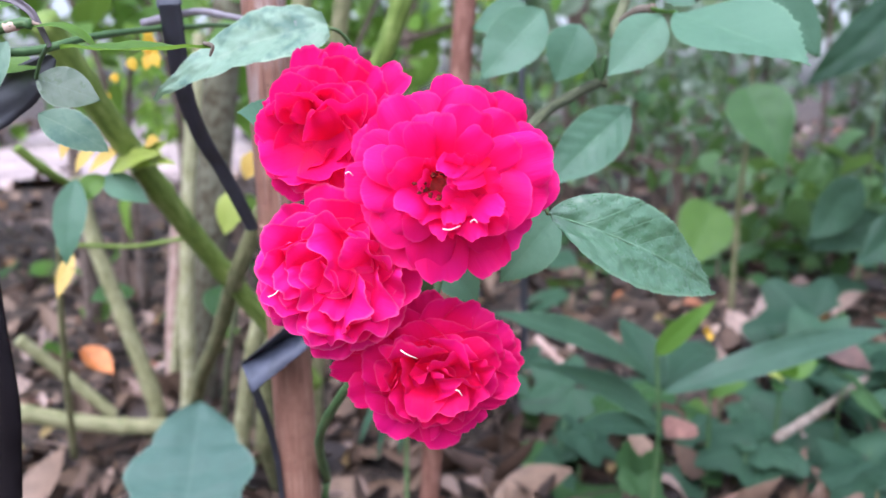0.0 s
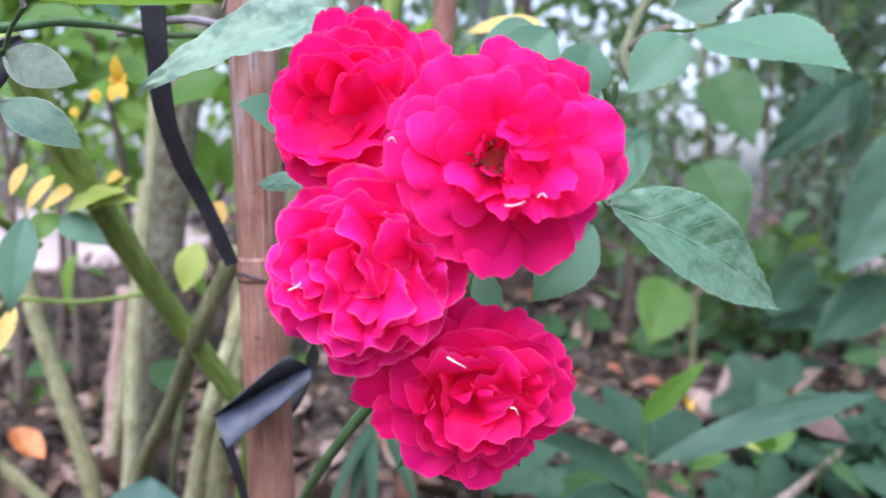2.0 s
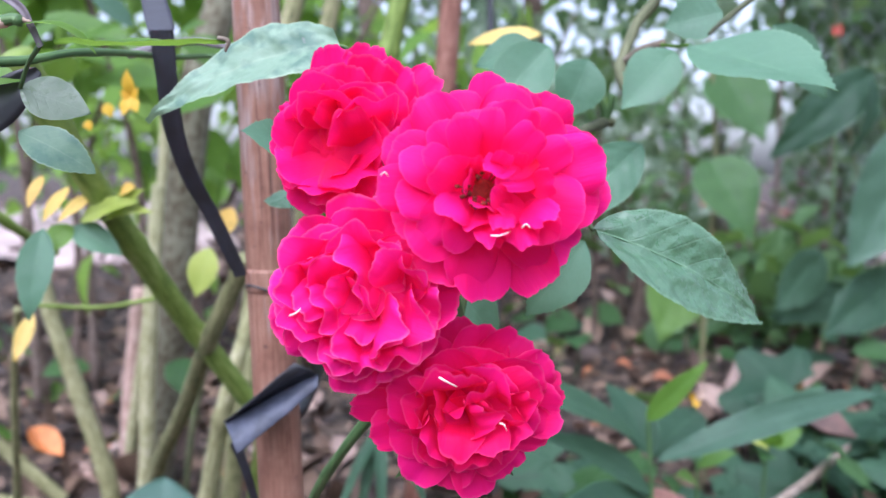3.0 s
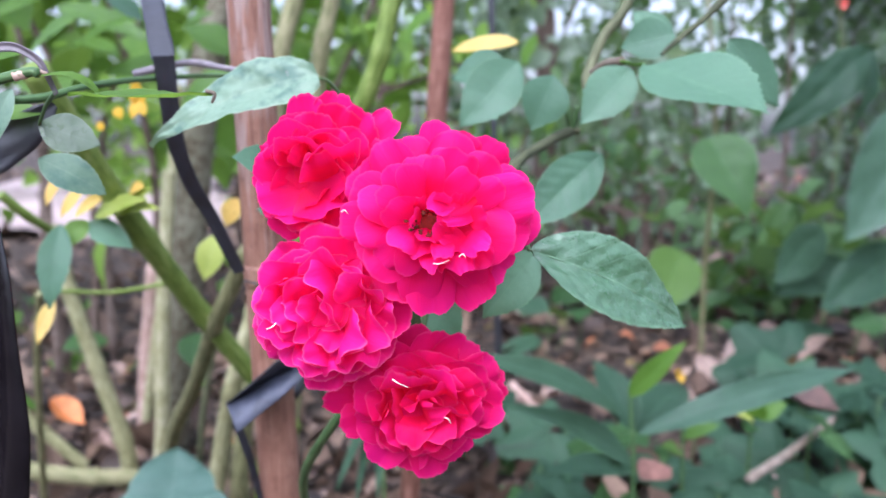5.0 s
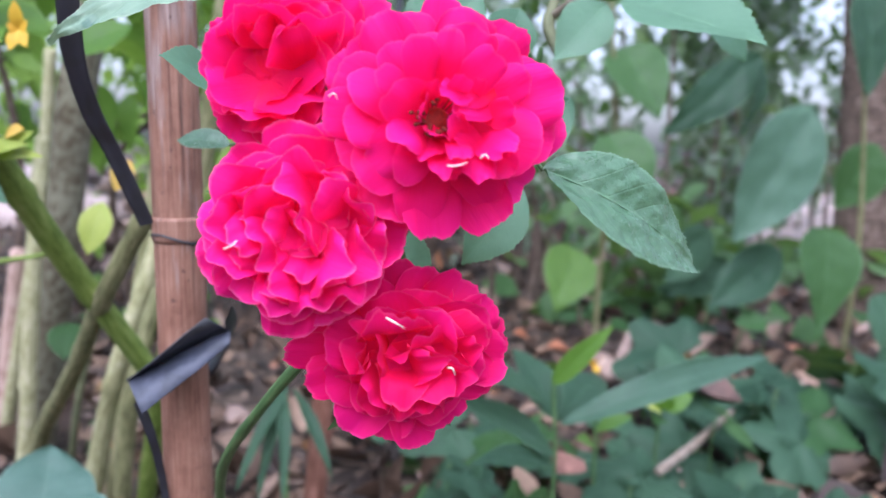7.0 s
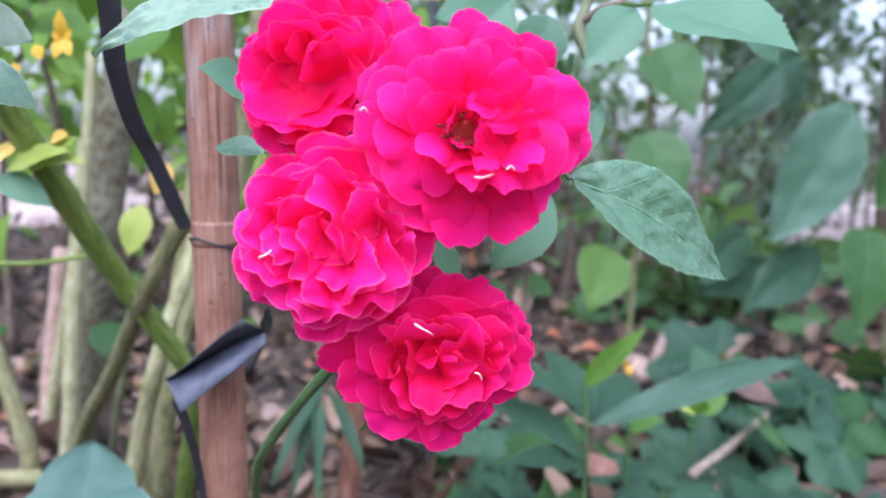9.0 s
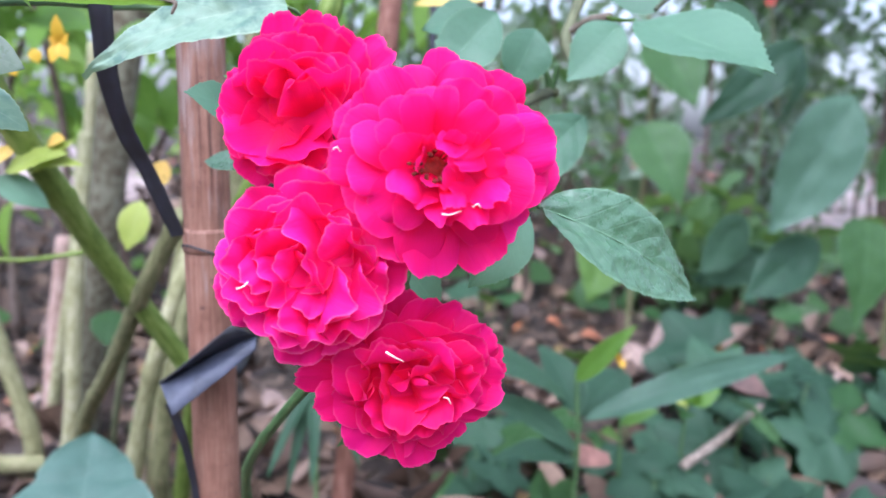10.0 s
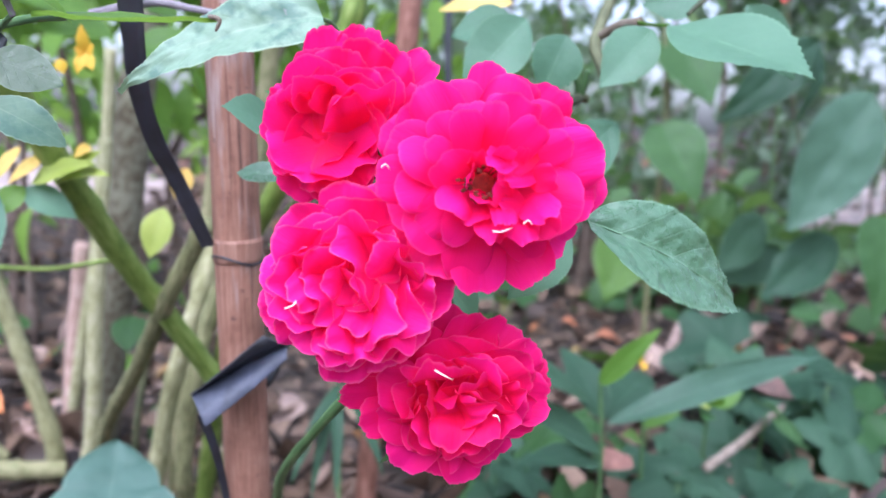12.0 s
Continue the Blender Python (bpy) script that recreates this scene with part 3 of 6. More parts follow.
def receptacle(r):
    """The green cup under the petals with its five sepals."""
    bm = bmesh.new()
    prof = [(0.05, -0.55), (0.16, -0.5), (0.22, -0.36), (0.2, -0.22), (0.24, -0.12), (0.2, 0.0), (0.08, 0.04)]
    rings = [[bm.verts.new((r * a * math.cos(t), r * a * math.sin(t), r * b)) for t in (2 * math.pi * k / 10 for k in range(10))] for a, b in prof]
    for i in range(len(rings) - 1):
        for k in range(10):
            j = (k + 1) % 10
            bm.faces.new((rings[i][k], rings[i][j], rings[i + 1][j], rings[i + 1][k]))
    bm.faces.new(rings[0][::-1])
    bm.faces.new(rings[-1])
    for s in range(5):
        t = 2 * math.pi * s / 5 + 0.3
        d, n = Vector((math.cos(t), math.sin(t), 0)), Vector((-math.sin(t), math.cos(t), 0))
        pts = [(0.18, 0.09, -0.16), (0.45, 0.10, -0.2), (0.75, 0.05, -0.3), (0.95, 0.004, -0.42)]
        row = [(bm.verts.new(d * r * a - n * r * w + Vector((0, 0, r * h))), bm.verts.new(d * r * a + n * r * w + Vector((0, 0, r * h)))) for a, w, h in pts]
        for (a, b), (c, e) in zip(row, row[1:]):
            bm.faces.new((a, b, e, c))
    return bm


def bloom(parent, at, facing, radius, rings, seed, mat, label, stamens=0, heart=(0.0, 0.0, 0.3)):
    """A double rose: a green cup with sepals, rings of petals from the outside in and, if it is open, stamens.
    rings: (base height, tip height, how far along to the tip the base lies, bow, curl, cup, ruffle, waves, fine), petals;
    a petal: its tip across and up in radii, its half width and, if it has one of its own, its base and tip height."""
    rng = random.Random(seed)
    cup_ob = part("rose_bloom", receptacle(radius), STEM_GREEN, parent, label)
    z = Vector(facing).normalized()
    x = Vector((0, 0, 1)).cross(z).normalized()
    m = Matrix((x, z.cross(x), z)).transposed().to_4x4()
    m.translation = Vector(at) - parent.location
    cup_ob.matrix_local = m
    for (h0, h1, root, bow, curl, cup, ruf, wav, fine), petals in rings:
        for tu, tv, half, *own in petals:
            hx, hy = heart[0], heart[1]
            b = Vector((hx + (tu - hx) * root, hy + (tv - hy) * root, h0))
            t = Vector((tu, tv, (own[0] if own else h1) + rng.uniform(-0.07, 0.07)))
            if len(own) > 2:
                b = Vector((own[1], own[2], h0))
            t.xy = Matrix.Rotation(rng.uniform(-0.09, 0.09), 2) @ (t.xy * rng.uniform(0.94, 1.05))
            bm = petal(b * radius, t * radius, half * radius * rng.uniform(0.86, 1.16), bow * rng.uniform(0.5, 1.5), curl * rng.uniform(0.2, 1.8), cup * rng.uniform(0.3, 1.6),
                       ruf * rng.uniform(0.4, 1.5), wav * rng.uniform(0.8, 1.25), rng.choice((0, 0, 0.02, 0.05)), fine * rng.uniform(0.6, 1.4), rng)
            bmesh.ops.rotate(bm, verts=bm.verts, cent=b * radius, matrix=Matrix.Rotation(rng.uniform(-0.28, 0.28), 3, (t - b).normalized()))
            part("petal", bm, mat, cup_ob)
    if stamens:
        core = bmesh.new()
        bmesh.ops.create_icosphere(core, subdivisions=2, radius=radius * 0.12, matrix=Matrix.Translation(Vector(heart) * radius - Vector((0, 0, radius * 0.07))) @ Matrix.Diagonal((1, 0.8, 0.3, 1)))
        part("flower_heart", core, STAMEN, cup_ob)
    for s in range(stamens):
        a, t = rng.uniform(0, 6.28), rng.uniform(0.05, 0.6)
        ln = radius * rng.uniform(0.08, 0.2)
        base = Vector(heart) * radius + Vector((0.11 * math.cos(a), 0.08 * math.sin(a), -0.02)) * radius
        tip = base + Vector((math.cos(a) * math.sin(t), math.sin(a) * math.sin(t), math.cos(t))) * ln
        part("stamen", tube([base, base.lerp(tip, 0.5) + Vector((0, 0, 0.0006)), tip], 0.00024, 0.00018, 5, 5), STAMEN, cup_ob)
        head = bmesh.new()
        bmesh.ops.create_icosphere(head, subdivisions=1, radius=0.0008, matrix=Matrix.Translation(tip) @ Matrix.Diagonal((1, 0.7, 0.6, 1)))
        part("anther", head, ANTHER, cup_ob)
    return cup_ob


OPEN = []  # an open bloom: broad outer petals, small domed ones in tiers above its heart, a frill below
OPEN.append(((-0.02, 0.02, 0.10, 0.10, 0.06, -0.12, 0.22, 2.2, 0.014),
    [(1.03, 0.00, 0.28), (0.98, 0.30, 0.27), (0.88, 0.58, 0.25), (0.66, 0.78, 0.30), (0.34, 0.94, 0.28), (0.04, 0.93, 0.22), (-0.24, 0.88, 0.27), (-0.56, 0.72, 0.25),
    (-0.84, 0.46, 0.26), (-0.84, 0.10, 0.26), (-0.74, -0.28, 0.30), (-0.46, -0.66, 0.32, 0.08), (-0.02, -0.95, 0.27, 0.10), (0.50, -0.78, 0.28, 0.10), (0.82, -0.46, 0.27)]))
OPEN.append(((0.06, 0.18, 0.12, 0.06, 0.14, -0.18, 0.18, 2.2, 0.014),
    [(0.94, -0.14, 0.32), (0.94, 0.26, 0.27, 0.26), (0.60, 0.64, 0.27), (0.28, 0.82, 0.25), (-0.12, 0.80, 0.24), (-0.46, 0.70, 0.22),
    (-0.74, 0.40, 0.25), (-0.86, 0.02, 0.20, 0.26), (-0.58, -0.40, 0.26), (-0.12, -0.78, 0.24, 0.16), (0.52, -0.58, 0.24, 0.14)]))
OPEN.append(((0.12, 0.36, 0.16, 0.02, 0.16, -0.22, 0.17, 2.2, 0.012),
    [(0.76, -0.14, 0.34, 0.32), (0.40, 0.60, 0.25), (0.10, 0.66, 0.17), (-0.16, 0.62, 0.20), (-0.40, 0.54, 0.15), (-0.62, 0.28, 0.22),
    (-0.70, -0.06, 0.22), (-0.46, -0.34, 0.23), (-0.22, -0.44, 0.17), (0.66, 0.30, 0.18)]))
OPEN.append(((0.16, 0.54, 0.22, 0.02, 0.14, -0.16, 0.20, 2.4, 0.014),
    [(0.34, 0.46, 0.16), (0.04, 0.50, 0.13), (-0.20, 0.46, 0.18), (-0.44, 0.24, 0.14), (-0.34, 0.12, 0.20), (-0.34, -0.14, 0.18)]))
OPEN.append(((0.20, 0.56, 0.30, 0.02, 0.12, 0.06, 0.30, 3.4, 0.03),  # the frill, standing up
    [(0.02, -0.38, 0.18, 0.50, 0.02, -0.16), (0.26, -0.46, 0.22, 0.50, 0.18, -0.22), (0.50, -0.36, 0.22, 0.46, 0.34, -0.18), (-0.14, -0.28, 0.16, 0.50, -0.08, -0.12), (0.40, -0.24, 0.16, 0.54, 0.30, -0.12), (0.12, -0.26, 0.14, 0.56, 0.10, -0.12)]))
OPEN.append(((0.24, 0.56, 0.30, 0.04, 0.06, 0.16, 0.24, 3.0, 0.02),  # small folded ones about the heart, some across it
    [(0.12, 0.26, 0.10, 0.58, 0.06, 0.12), (0.26, 0.24, 0.08, 0.56, 0.20, 0.10), (0.10, 0.02, 0.10, 0.50, 0.44, 0.08), (0.14, 0.12, 0.08, 0.52, 0.42, 0.22), (0.06, -0.10, 0.11, 0.52, 0.34, -0.20),
    (-0.10, -0.16, 0.12, 0.52, -0.02, -0.06), (-0.20, 0.06, 0.12, 0.56, -0.10, 0.02), (-0.14, 0.22, 0.09, 0.56, -0.08, 0.10), (0.46, 0.06, 0.12, 0.50, 0.34, 0.02), (0.00, 0.12, 0.13, 0.58, 0.20, 0.30), (0.02, -0.04, 0.10, 0.56, 0.20, -0.20), (0.06, 0.04, 0.10, 0.54, 0.26, 0.08)]))
RUFFLED = []  # a full bloom of broad crinkled petals, folded upright and every way in its middle
RUFFLED.append(((0.00, 0.02, 0.08, 0.08, 0.06, 0.00, 0.42, 2.4, 0.018),
    [(0.97, 0.02, 0.38), (0.80, 0.50, 0.38), (0.36, 0.88, 0.42), (-0.16, 0.95, 0.38), (-0.62, 0.70, 0.38), (-0.92, 0.22, 0.34),
    (-0.92, -0.26, 0.34), (-0.66, -0.68, 0.36), (-0.20, -0.94, 0.36), (0.30, -0.90, 0.36), (0.74, -0.56, 0.38)]))
RUFFLED.append(((0.04, 0.14, 0.10, 0.08, 0.06, 0.04, 0.46, 2.3, 0.018),
    [(0.84, -0.20, 0.38), (0.70, 0.32, 0.42), (0.10, 0.84, 0.50), (-0.50, 0.64, 0.40), (-0.82, 0.00, 0.34), (-0.64, -0.50, 0.36), (-0.14, -0.80, 0.36), (0.42, -0.66, 0.38)]))
RUFFLED.append(((0.06, 0.26, 0.16, 0.08, 0.10, 0.08, 0.50, 2.3, 0.018),
    [(0.68, 0.06, 0.40), (0.34, 0.54, 0.38), (-0.22, 0.62, 0.46), (-0.64, 0.22, 0.34), (-0.56, -0.28, 0.36), (-0.10, -0.60, 0.36), (0.46, -0.40, 0.38)]))
RUFFLED.append(((0.06, 0.46, 0.3, 0.04, 0.30, 0.10, 0.34, 3.0, 0.018),  # upright petals whose lips roll outward
    [(-0.56, 0.42, 0.34, 0.40, -0.38, 0.28), (0.50, 0.30, 0.34, 0.44, 0.38, 0.22), (0.56, -0.20, 0.38, 0.42, 0.40, -0.14), (0.28, -0.58, 0.36, 0.38, 0.20, -0.40),
    (-0.20, -0.58, 0.34, 0.38, -0.14, -0.40), (-0.56, -0.30, 0.34, 0.40, -0.40, -0.20), (0.00, 0.58, 0.38, 0.46, 0.02, 0.40), (-0.62, 0.06, 0.30, 0.42, -0.46, 0.06)]))
RUFFLED.append(((0.10, 0.58, 0.3, 0.02, 0.28, 0.06, 0.30, 3.6, 0.018),  # long wavy folds through the middle, each leaning its own way
    [(0.02, 0.32, 0.40, 0.60, 0.16, 0.30), (0.34, -0.22, 0.32, 0.58, 0.20, -0.22), (0.30, 0.30, 0.26, 0.58, 0.42, 0.20), (-0.30, 0.26, 0.28, 0.52, -0.20, 0.10), (-0.26, -0.16, 0.38, 0.54, -0.12, -0.04),
    (0.06, -0.30, 0.30, 0.52, 0.10, -0.16), (-0.06, -0.44, 0.26, 0.50, 0.06, -0.40), (-0.42, -0.02, 0.24, 0.52, -0.30, 0.06), (0.10, 0.04, 0.28, 0.54, 0.00, -0.04), (-0.14, 0.10, 0.22, 0.54, -0.02, 0.12),
    (0.30, -0.46, 0.26, 0.52, 0.18, -0.40)]))
RUFFLED.append(((0.08, 0.30, 0.3, 0.04, 0.10, 0.10, 0.20, 2.4, 0.010),  # short ones deep in the middle
    [(0.20, 0.12, 0.26, 0.30, -0.12, -0.06), (-0.18, -0.04, 0.26, 0.30, 0.16, 0.10), (0.02, -0.20, 0.26, 0.28, 0.04, 0.14)]))
TUFTED = []  # a full bloom of rounded petals hanging below, loosely folded in its middle
TUFTED.append(((0.00, 0.00, 0.08, 0.08, 0.08, -0.04, 0.30, 2.3, 0.022),
    [(1.02, 0.14, 0.25), (0.88, 0.42, 0.30), (0.62, 0.64, 0.34), (0.28, 0.80, 0.30, -0.15), (-0.06, 0.86, 0.30, -0.2), (-0.42, 0.60, 0.32, -0.1), (-0.76, 0.36, 0.26), (-0.93, 0.10, 0.18),
    (-0.78, -0.24, 0.24), (-0.50, -0.54, 0.26), (-0.16, -0.66, 0.24), (0.24, -0.72, 0.25), (0.56, -0.52, 0.25), (0.82, -0.22, 0.28)]))
TUFTED.append(((0.05, 0.13, 0.12, 0.08, 0.10, -0.06, 0.32, 2.2, 0.022),
    [(0.90, 0.12, 0.27), (0.70, 0.44, 0.33), (0.26, 0.62, 0.36), (-0.26, 0.56, 0.36), (-0.66, 0.24, 0.28), (-0.66, -0.18, 0.26),
    (-0.36, -0.46, 0.26), (0.04, -0.56, 0.25), (0.44, -0.46, 0.26), (0.78, -0.10, 0.24)]))
TUFTED.append(((0.08, 0.25, 0.16, 0.08, 0.14, -0.02, 0.40, 2.2, 0.022),
    [(0.64, 0.24, 0.30), (0.20, 0.50, 0.34), (-0.30, 0.42, 0.32), (-0.54, 0.06, 0.28), (-0.36, -0.28, 0.28), (0.06, -0.42, 0.26), (0.44, -0.28, 0.25), (0.62, -0.04, 0.22)]))
TUFTED.append(((0.08, 0.38, 0.3, 0.04, 0.26, 0.08, 0.32, 3.0, 0.022),  # upright, their lips rolled outward
    [(0.50, 0.18, 0.26, 0.36, 0.36, 0.12), (0.22, 0.40, 0.30, 0.40, 0.16, 0.24), (-0.16, 0.38, 0.32, 0.40, -0.12, 0.24), (-0.46, 0.10, 0.27, 0.36, -0.32, 0.10), (-0.30, -0.22, 0.28, 0.38, -0.20, -0.10), (0.10, -0.32, 0.27, 0.38, 0.08, -0.18), (0.44, -0.12, 0.24, 0.40, 0.32, -0.04)]))
TUFTED.append(((0.10, 0.48, 0.3, 0.02, 0.26, 0.06, 0.32, 3.4, 0.022),  # wavy folds through the middle
    [(0.28, 0.16, 0.24, 0.50, 0.20, 0.04), (0.02, 0.24, 0.27, 0.50, 0.06, 0.12), (-0.26, 0.10, 0.24, 0.46, -0.14, 0.14), (-0.08, -0.10, 0.27, 0.48, -0.04, 0.02), (0.22, -0.10, 0.24, 0.48, 0.14, 0.00), (0.08, 0.08, 0.20, 0.50, 0.00, 0.06)]))
TUFTED.append(((0.08, 0.26, 0.3, 0.04, 0.10, 0.10, 0.20, 2.4, 0.010),  # short ones deep in the middle
    [(0.20, 0.12, 0.24, 0.26, -0.10, -0.04), (-0.18, -0.02, 0.24, 0.26, 0.14, 0.10), (0.02, -0.16, 0.24, 0.26, 0.04, 0.14)]))
CUPPED = []  # a cupped bloom, hollow below, its petals folded above and beside the hollow
CUPPED.append(((0.00, 0.00, 0.08, 0.10, 0.08, 0.00, 0.28, 2.4, 0.024),
    [(1.10, 0.60, 0.28, -0.2), (0.94, 0.30, 0.34), (0.72, 0.76, 0.32), (0.32, 0.96, 0.34), (-0.12, 0.92, 0.34), (-0.50, 0.64, 0.32), (-0.76, 0.26, 0.30), (-0.84, -0.14, 0.30),
    (-0.78, -0.56, 0.30), (-0.50, -0.86, 0.32), (-0.04, -0.94, 0.34), (0.44, -0.80, 0.34), (0.80, -0.36, 0.34)]))
CUPPED.append(((0.04, 0.18, 0.10, 0.14, 0.10, 0.04, 0.28, 2.4, 0.024),
    [(0.78, 0.42, 0.36), (0.40, 0.80, 0.36), (-0.14, 0.80, 0.38), (-0.58, 0.44, 0.34), (-0.76, -0.04, 0.32), (-0.70, -0.46, 0.32), (-0.26, -0.80, 0.36), (0.32, -0.72, 0.36), (0.66, -0.24, 0.36)]))
CUPPED.append(((0.06, 0.40, 0.04, 0.20, 0.08, 0.10, 0.26, 2.4, 0.022),
    [(0.58, 0.34, 0.38), (0.22, 0.66, 0.40), (-0.26, 0.56, 0.38), (-0.60, 0.14, 0.34), (-0.62, -0.34, 0.36), (-0.22, -0.66, 0.40), (0.30, -0.56, 0.40), (0.56, -0.06, 0.38)]))
CUPPED.append(((0.06, 0.52, -0.10, 0.22, 0.08, 0.16, 0.26, 2.4, 0.022),
    [(0.44, 0.36, 0.36), (0.10, 0.50, 0.38), (-0.32, 0.30, 0.34), (0.48, -0.12, 0.38, 0.46), (-0.44, -0.22, 0.34, 0.34), (0.00, -0.48, 0.40, 0.30)]))
CUPPED.append(((0.10, 0.60, 0.3, 0.08, 0.14, 0.10, 0.34, 2.6, 0.024),  # folds over the hollow
    [(0.36, 0.26, 0.34, 0.64, 0.30, -0.04), (0.10, 0.36, 0.32, 0.62, 0.04, 0.12), (-0.16, 0.26, 0.26, 0.60, -0.06, 0.08), (0.20, 0.06, 0.28, 0.60, 0.24, -0.14), (-0.06, 0.20, 0.20, 0.60, 0.06, 0.10), (-0.34, 0.16, 0.18, 0.54, -0.26, 0.04)]))


# ---- ground ----
def ground_height(x, y):
    return 0.018 * noise.noise((x * 1.7, y * 1.7, 0.3)) + 0.035 * noise.noise((x * 0.5, y * 0.5, 3.1))


def build_ground():
    bm = bmesh.new()
    xs = [-400, -120, -40, -15, *np.linspace(-6, 6, 61), 15, 40, 120, 400]
    ys = [-400, -120, -40, -12, *np.linspace(-4, 9, 66), 15, 40, 120, 400]
    grid = [[bm.verts.new((x, y, ground_height(x, y) if abs(x) < 7 and -5 < y < 10 else 0.0)) for x in xs] for y in ys]
    for i in range(len(ys) - 1):
        for k in range(len(xs) - 1):
            bm.faces.new((grid[i][k], grid[i][k + 1], grid[i + 1][k + 1], grid[i + 1][k]))
    ob = new("ground", mesh_of("ground", bm, SOIL))
    tagged(ob, "bare brown garden soil under fallen leaves", "ground", kind="structure")


def quads_mesh(name, verts, faces, uvs, mat):
    me = bpy.data.meshes.new(name)
    me.from_pydata(verts, [], faces)
    layer = me.uv_layers.new(name="UVMap")
    layer.data.foreach_set("uv", np.array(uvs, dtype=np.float32).ravel())
    me.materials.append(mat)
    me.polygons.foreach_set("use_smooth", [True] * len(me.polygons))
    return me


LEAF_ROWS = [(0.0, 0.06), (0.2, 0.72), (0.45, 1.0), (0.72, 0.7), (1.0, 0.05)]


def add_leaf(verts, faces, uvs, m, ln, wd, fold, curl):
    """A small folded leaf of eight faces, added to a joined mass."""
    s = len(verts)
    for v, w in LEAF_ROWS:
        for u in (-1, 0, 1):
            verts.append(m @ Vector((u * w * wd, v * ln, fold * abs(u) * w * wd - curl * ln * v * v)))
    for i in range(4):
        for k in range(2):
            a = s + i * 3 + k
            faces.append((a, a + 1, a + 4, a + 3))
            for (du, dv) in ((0, 0), (1, 0), (1, 1), (0, 1)):
                uvs.append(((k + du) / 2, LEAF_ROWS[i + dv][0]))


def build_litter():
    rng = random.Random(5)
    verts, faces, uvs = [], [], []
    for i in range(12500):
        y = 0.35 + 6.5 * rng.random() ** 1.6
        x = rng.uniform(-0.75, 0.85) * (y + 0.6)
        z = ground_height(x, y) + rng.uniform(0.002, 0.035)
        ln = rng.choice((0.022, 0.03, 0.04, 0.055, 0.075)) * rng.uniform(0.8, 1.2)
        m = Matrix.Translation((x, y, z)) @ Euler((rng.gauss(0, 0.45), rng.gauss(0, 0.6), rng.uniform(0, 6.28))).to_matrix().to_4x4()
        add_leaf(verts, faces, uvs, m, ln, ln * rng.uniform(0.14, 0.36), rng.uniform(-0.4, 1.4), rng.uniform(-0.8, 0.9))
    for i in range(1500):  # leaf stalks and straws
        y = 0.4 + 3.5 * rng.random() ** 1.4
        x = rng.uniform(-0.75, 0.85) * (y + 0.6)
        ln = rng.uniform(0.05, 0.16)
        m = Matrix.Translation((x, y, ground_height(x, y) + rng.uniform(0.015, 0.04))) @ Euler((rng.gauss(0, 0.2), rng.gauss(0, 0.6), rng.uniform(0, 6.28))).to_matrix().to_4x4()
        add_leaf(verts, faces, uvs, m, ln, 0.0016, 1.0, rng.uniform(-0.15, 0.15))
    for i in range(2600):
        y = rng.uniform(4, 13)
        x = rng.uniform(-0.75, 0.85) * y
        if (abs(x + 2.0 + 1.9 * (y - 4.1) / 8.0) < 1.1 or abs(x - 0.68 * y) < 0.9) and rng.random() < 0.85:
            continue
        ln = rng.uniform(0.08, 0.16)
        m = Matrix.Translation((x, y, 0.02)) @ Euler((rng.gauss(0, 0.3), rng.gauss(0, 0.35), rng.uniform(0, 6.28))).to_matrix().to_4x4()
        add_leaf(verts, faces, uvs, m, ln, ln * rng.uniform(0.25, 0.4), rng.uniform(0, 0.6), rng.uniform(-0.4, 0.3))
    for i in range(7000):  # the rest of the bed, all round
        x, y = rng.uniform(-5, 5), rng.uniform(-5, 6)
        if y > 0.2 and abs(x) < 0.7 * (y + 0.6) or rng.random() > 1.3 - 0.2 * math.hypot(x, y):
            continue
        ln = rng.uniform(0.03, 0.085)
        m = Matrix.Translation((x, y, ground_height(x, y) + rng.uniform(0.004, 0.03))) @ Euler((rng.gauss(0, 0.4), rng.gauss(0, 0.5), rng.uniform(0, 6.28))).to_matrix().to_4x4()
        add_leaf(verts, faces, uvs, m, ln, ln * rng.uniform(0.16, 0.36), rng.uniform(-0.2, 1.0), rng.uniform(-0.6, 0.6))
    ob = new("leaf_litter", quads_mesh("leaf_litter", verts, faces, uvs, LITTER))
    tagged(ob, "dry curled brown and pinkish fallen leaves on soil", "fallen leaves", kind="stuff")


def build_path(start, run, width, label):
    """A pale trodden path beyond the shrubs, from start along run."""
    bm = bmesh.new()
    rows = []
    across = Vector((run[1], -run[0], 0)).normalized()
    for i in range(25):
        t = i / 24
        c = Vector((start[0] + run[0] * t + 0.15 * math.sin(t * 7), start[1] + run[1] * t, 0))
        w = (width + 0.08 * math.sin(t * 11)) * math.sqrt(max(0.02, 1 - (2 * t - 1) ** 8))
        rows.append([bm.verts.new(c + across * u * w + Vector((0, 0, 0.045 + 0.02 * (1 - u * u) - (0.06 if abs(u) == 1 else 0)))) for u in (-1, -0.85, -0.4, 0, 0.4, 0.85, 1)])
    for a, b in zip(rows, rows[1:]):
        for k in range(6):
            bm.faces.new((a[k], a[k + 1], b[k + 1], b[k]))
    tagged(new("path", mesh_of("path", bm, PATH_EARTH)), label, "path", kind="structure")


build_ground()
build_path((-2.0, 4.1), (-1.9, 8.0), 1.13, "pale pinkish trodden earth path")
build_path((2.55, 3.85), (5.6, 8.2), 0.6, "pale pinkish trodden path beyond the shrubs")
build_litter()


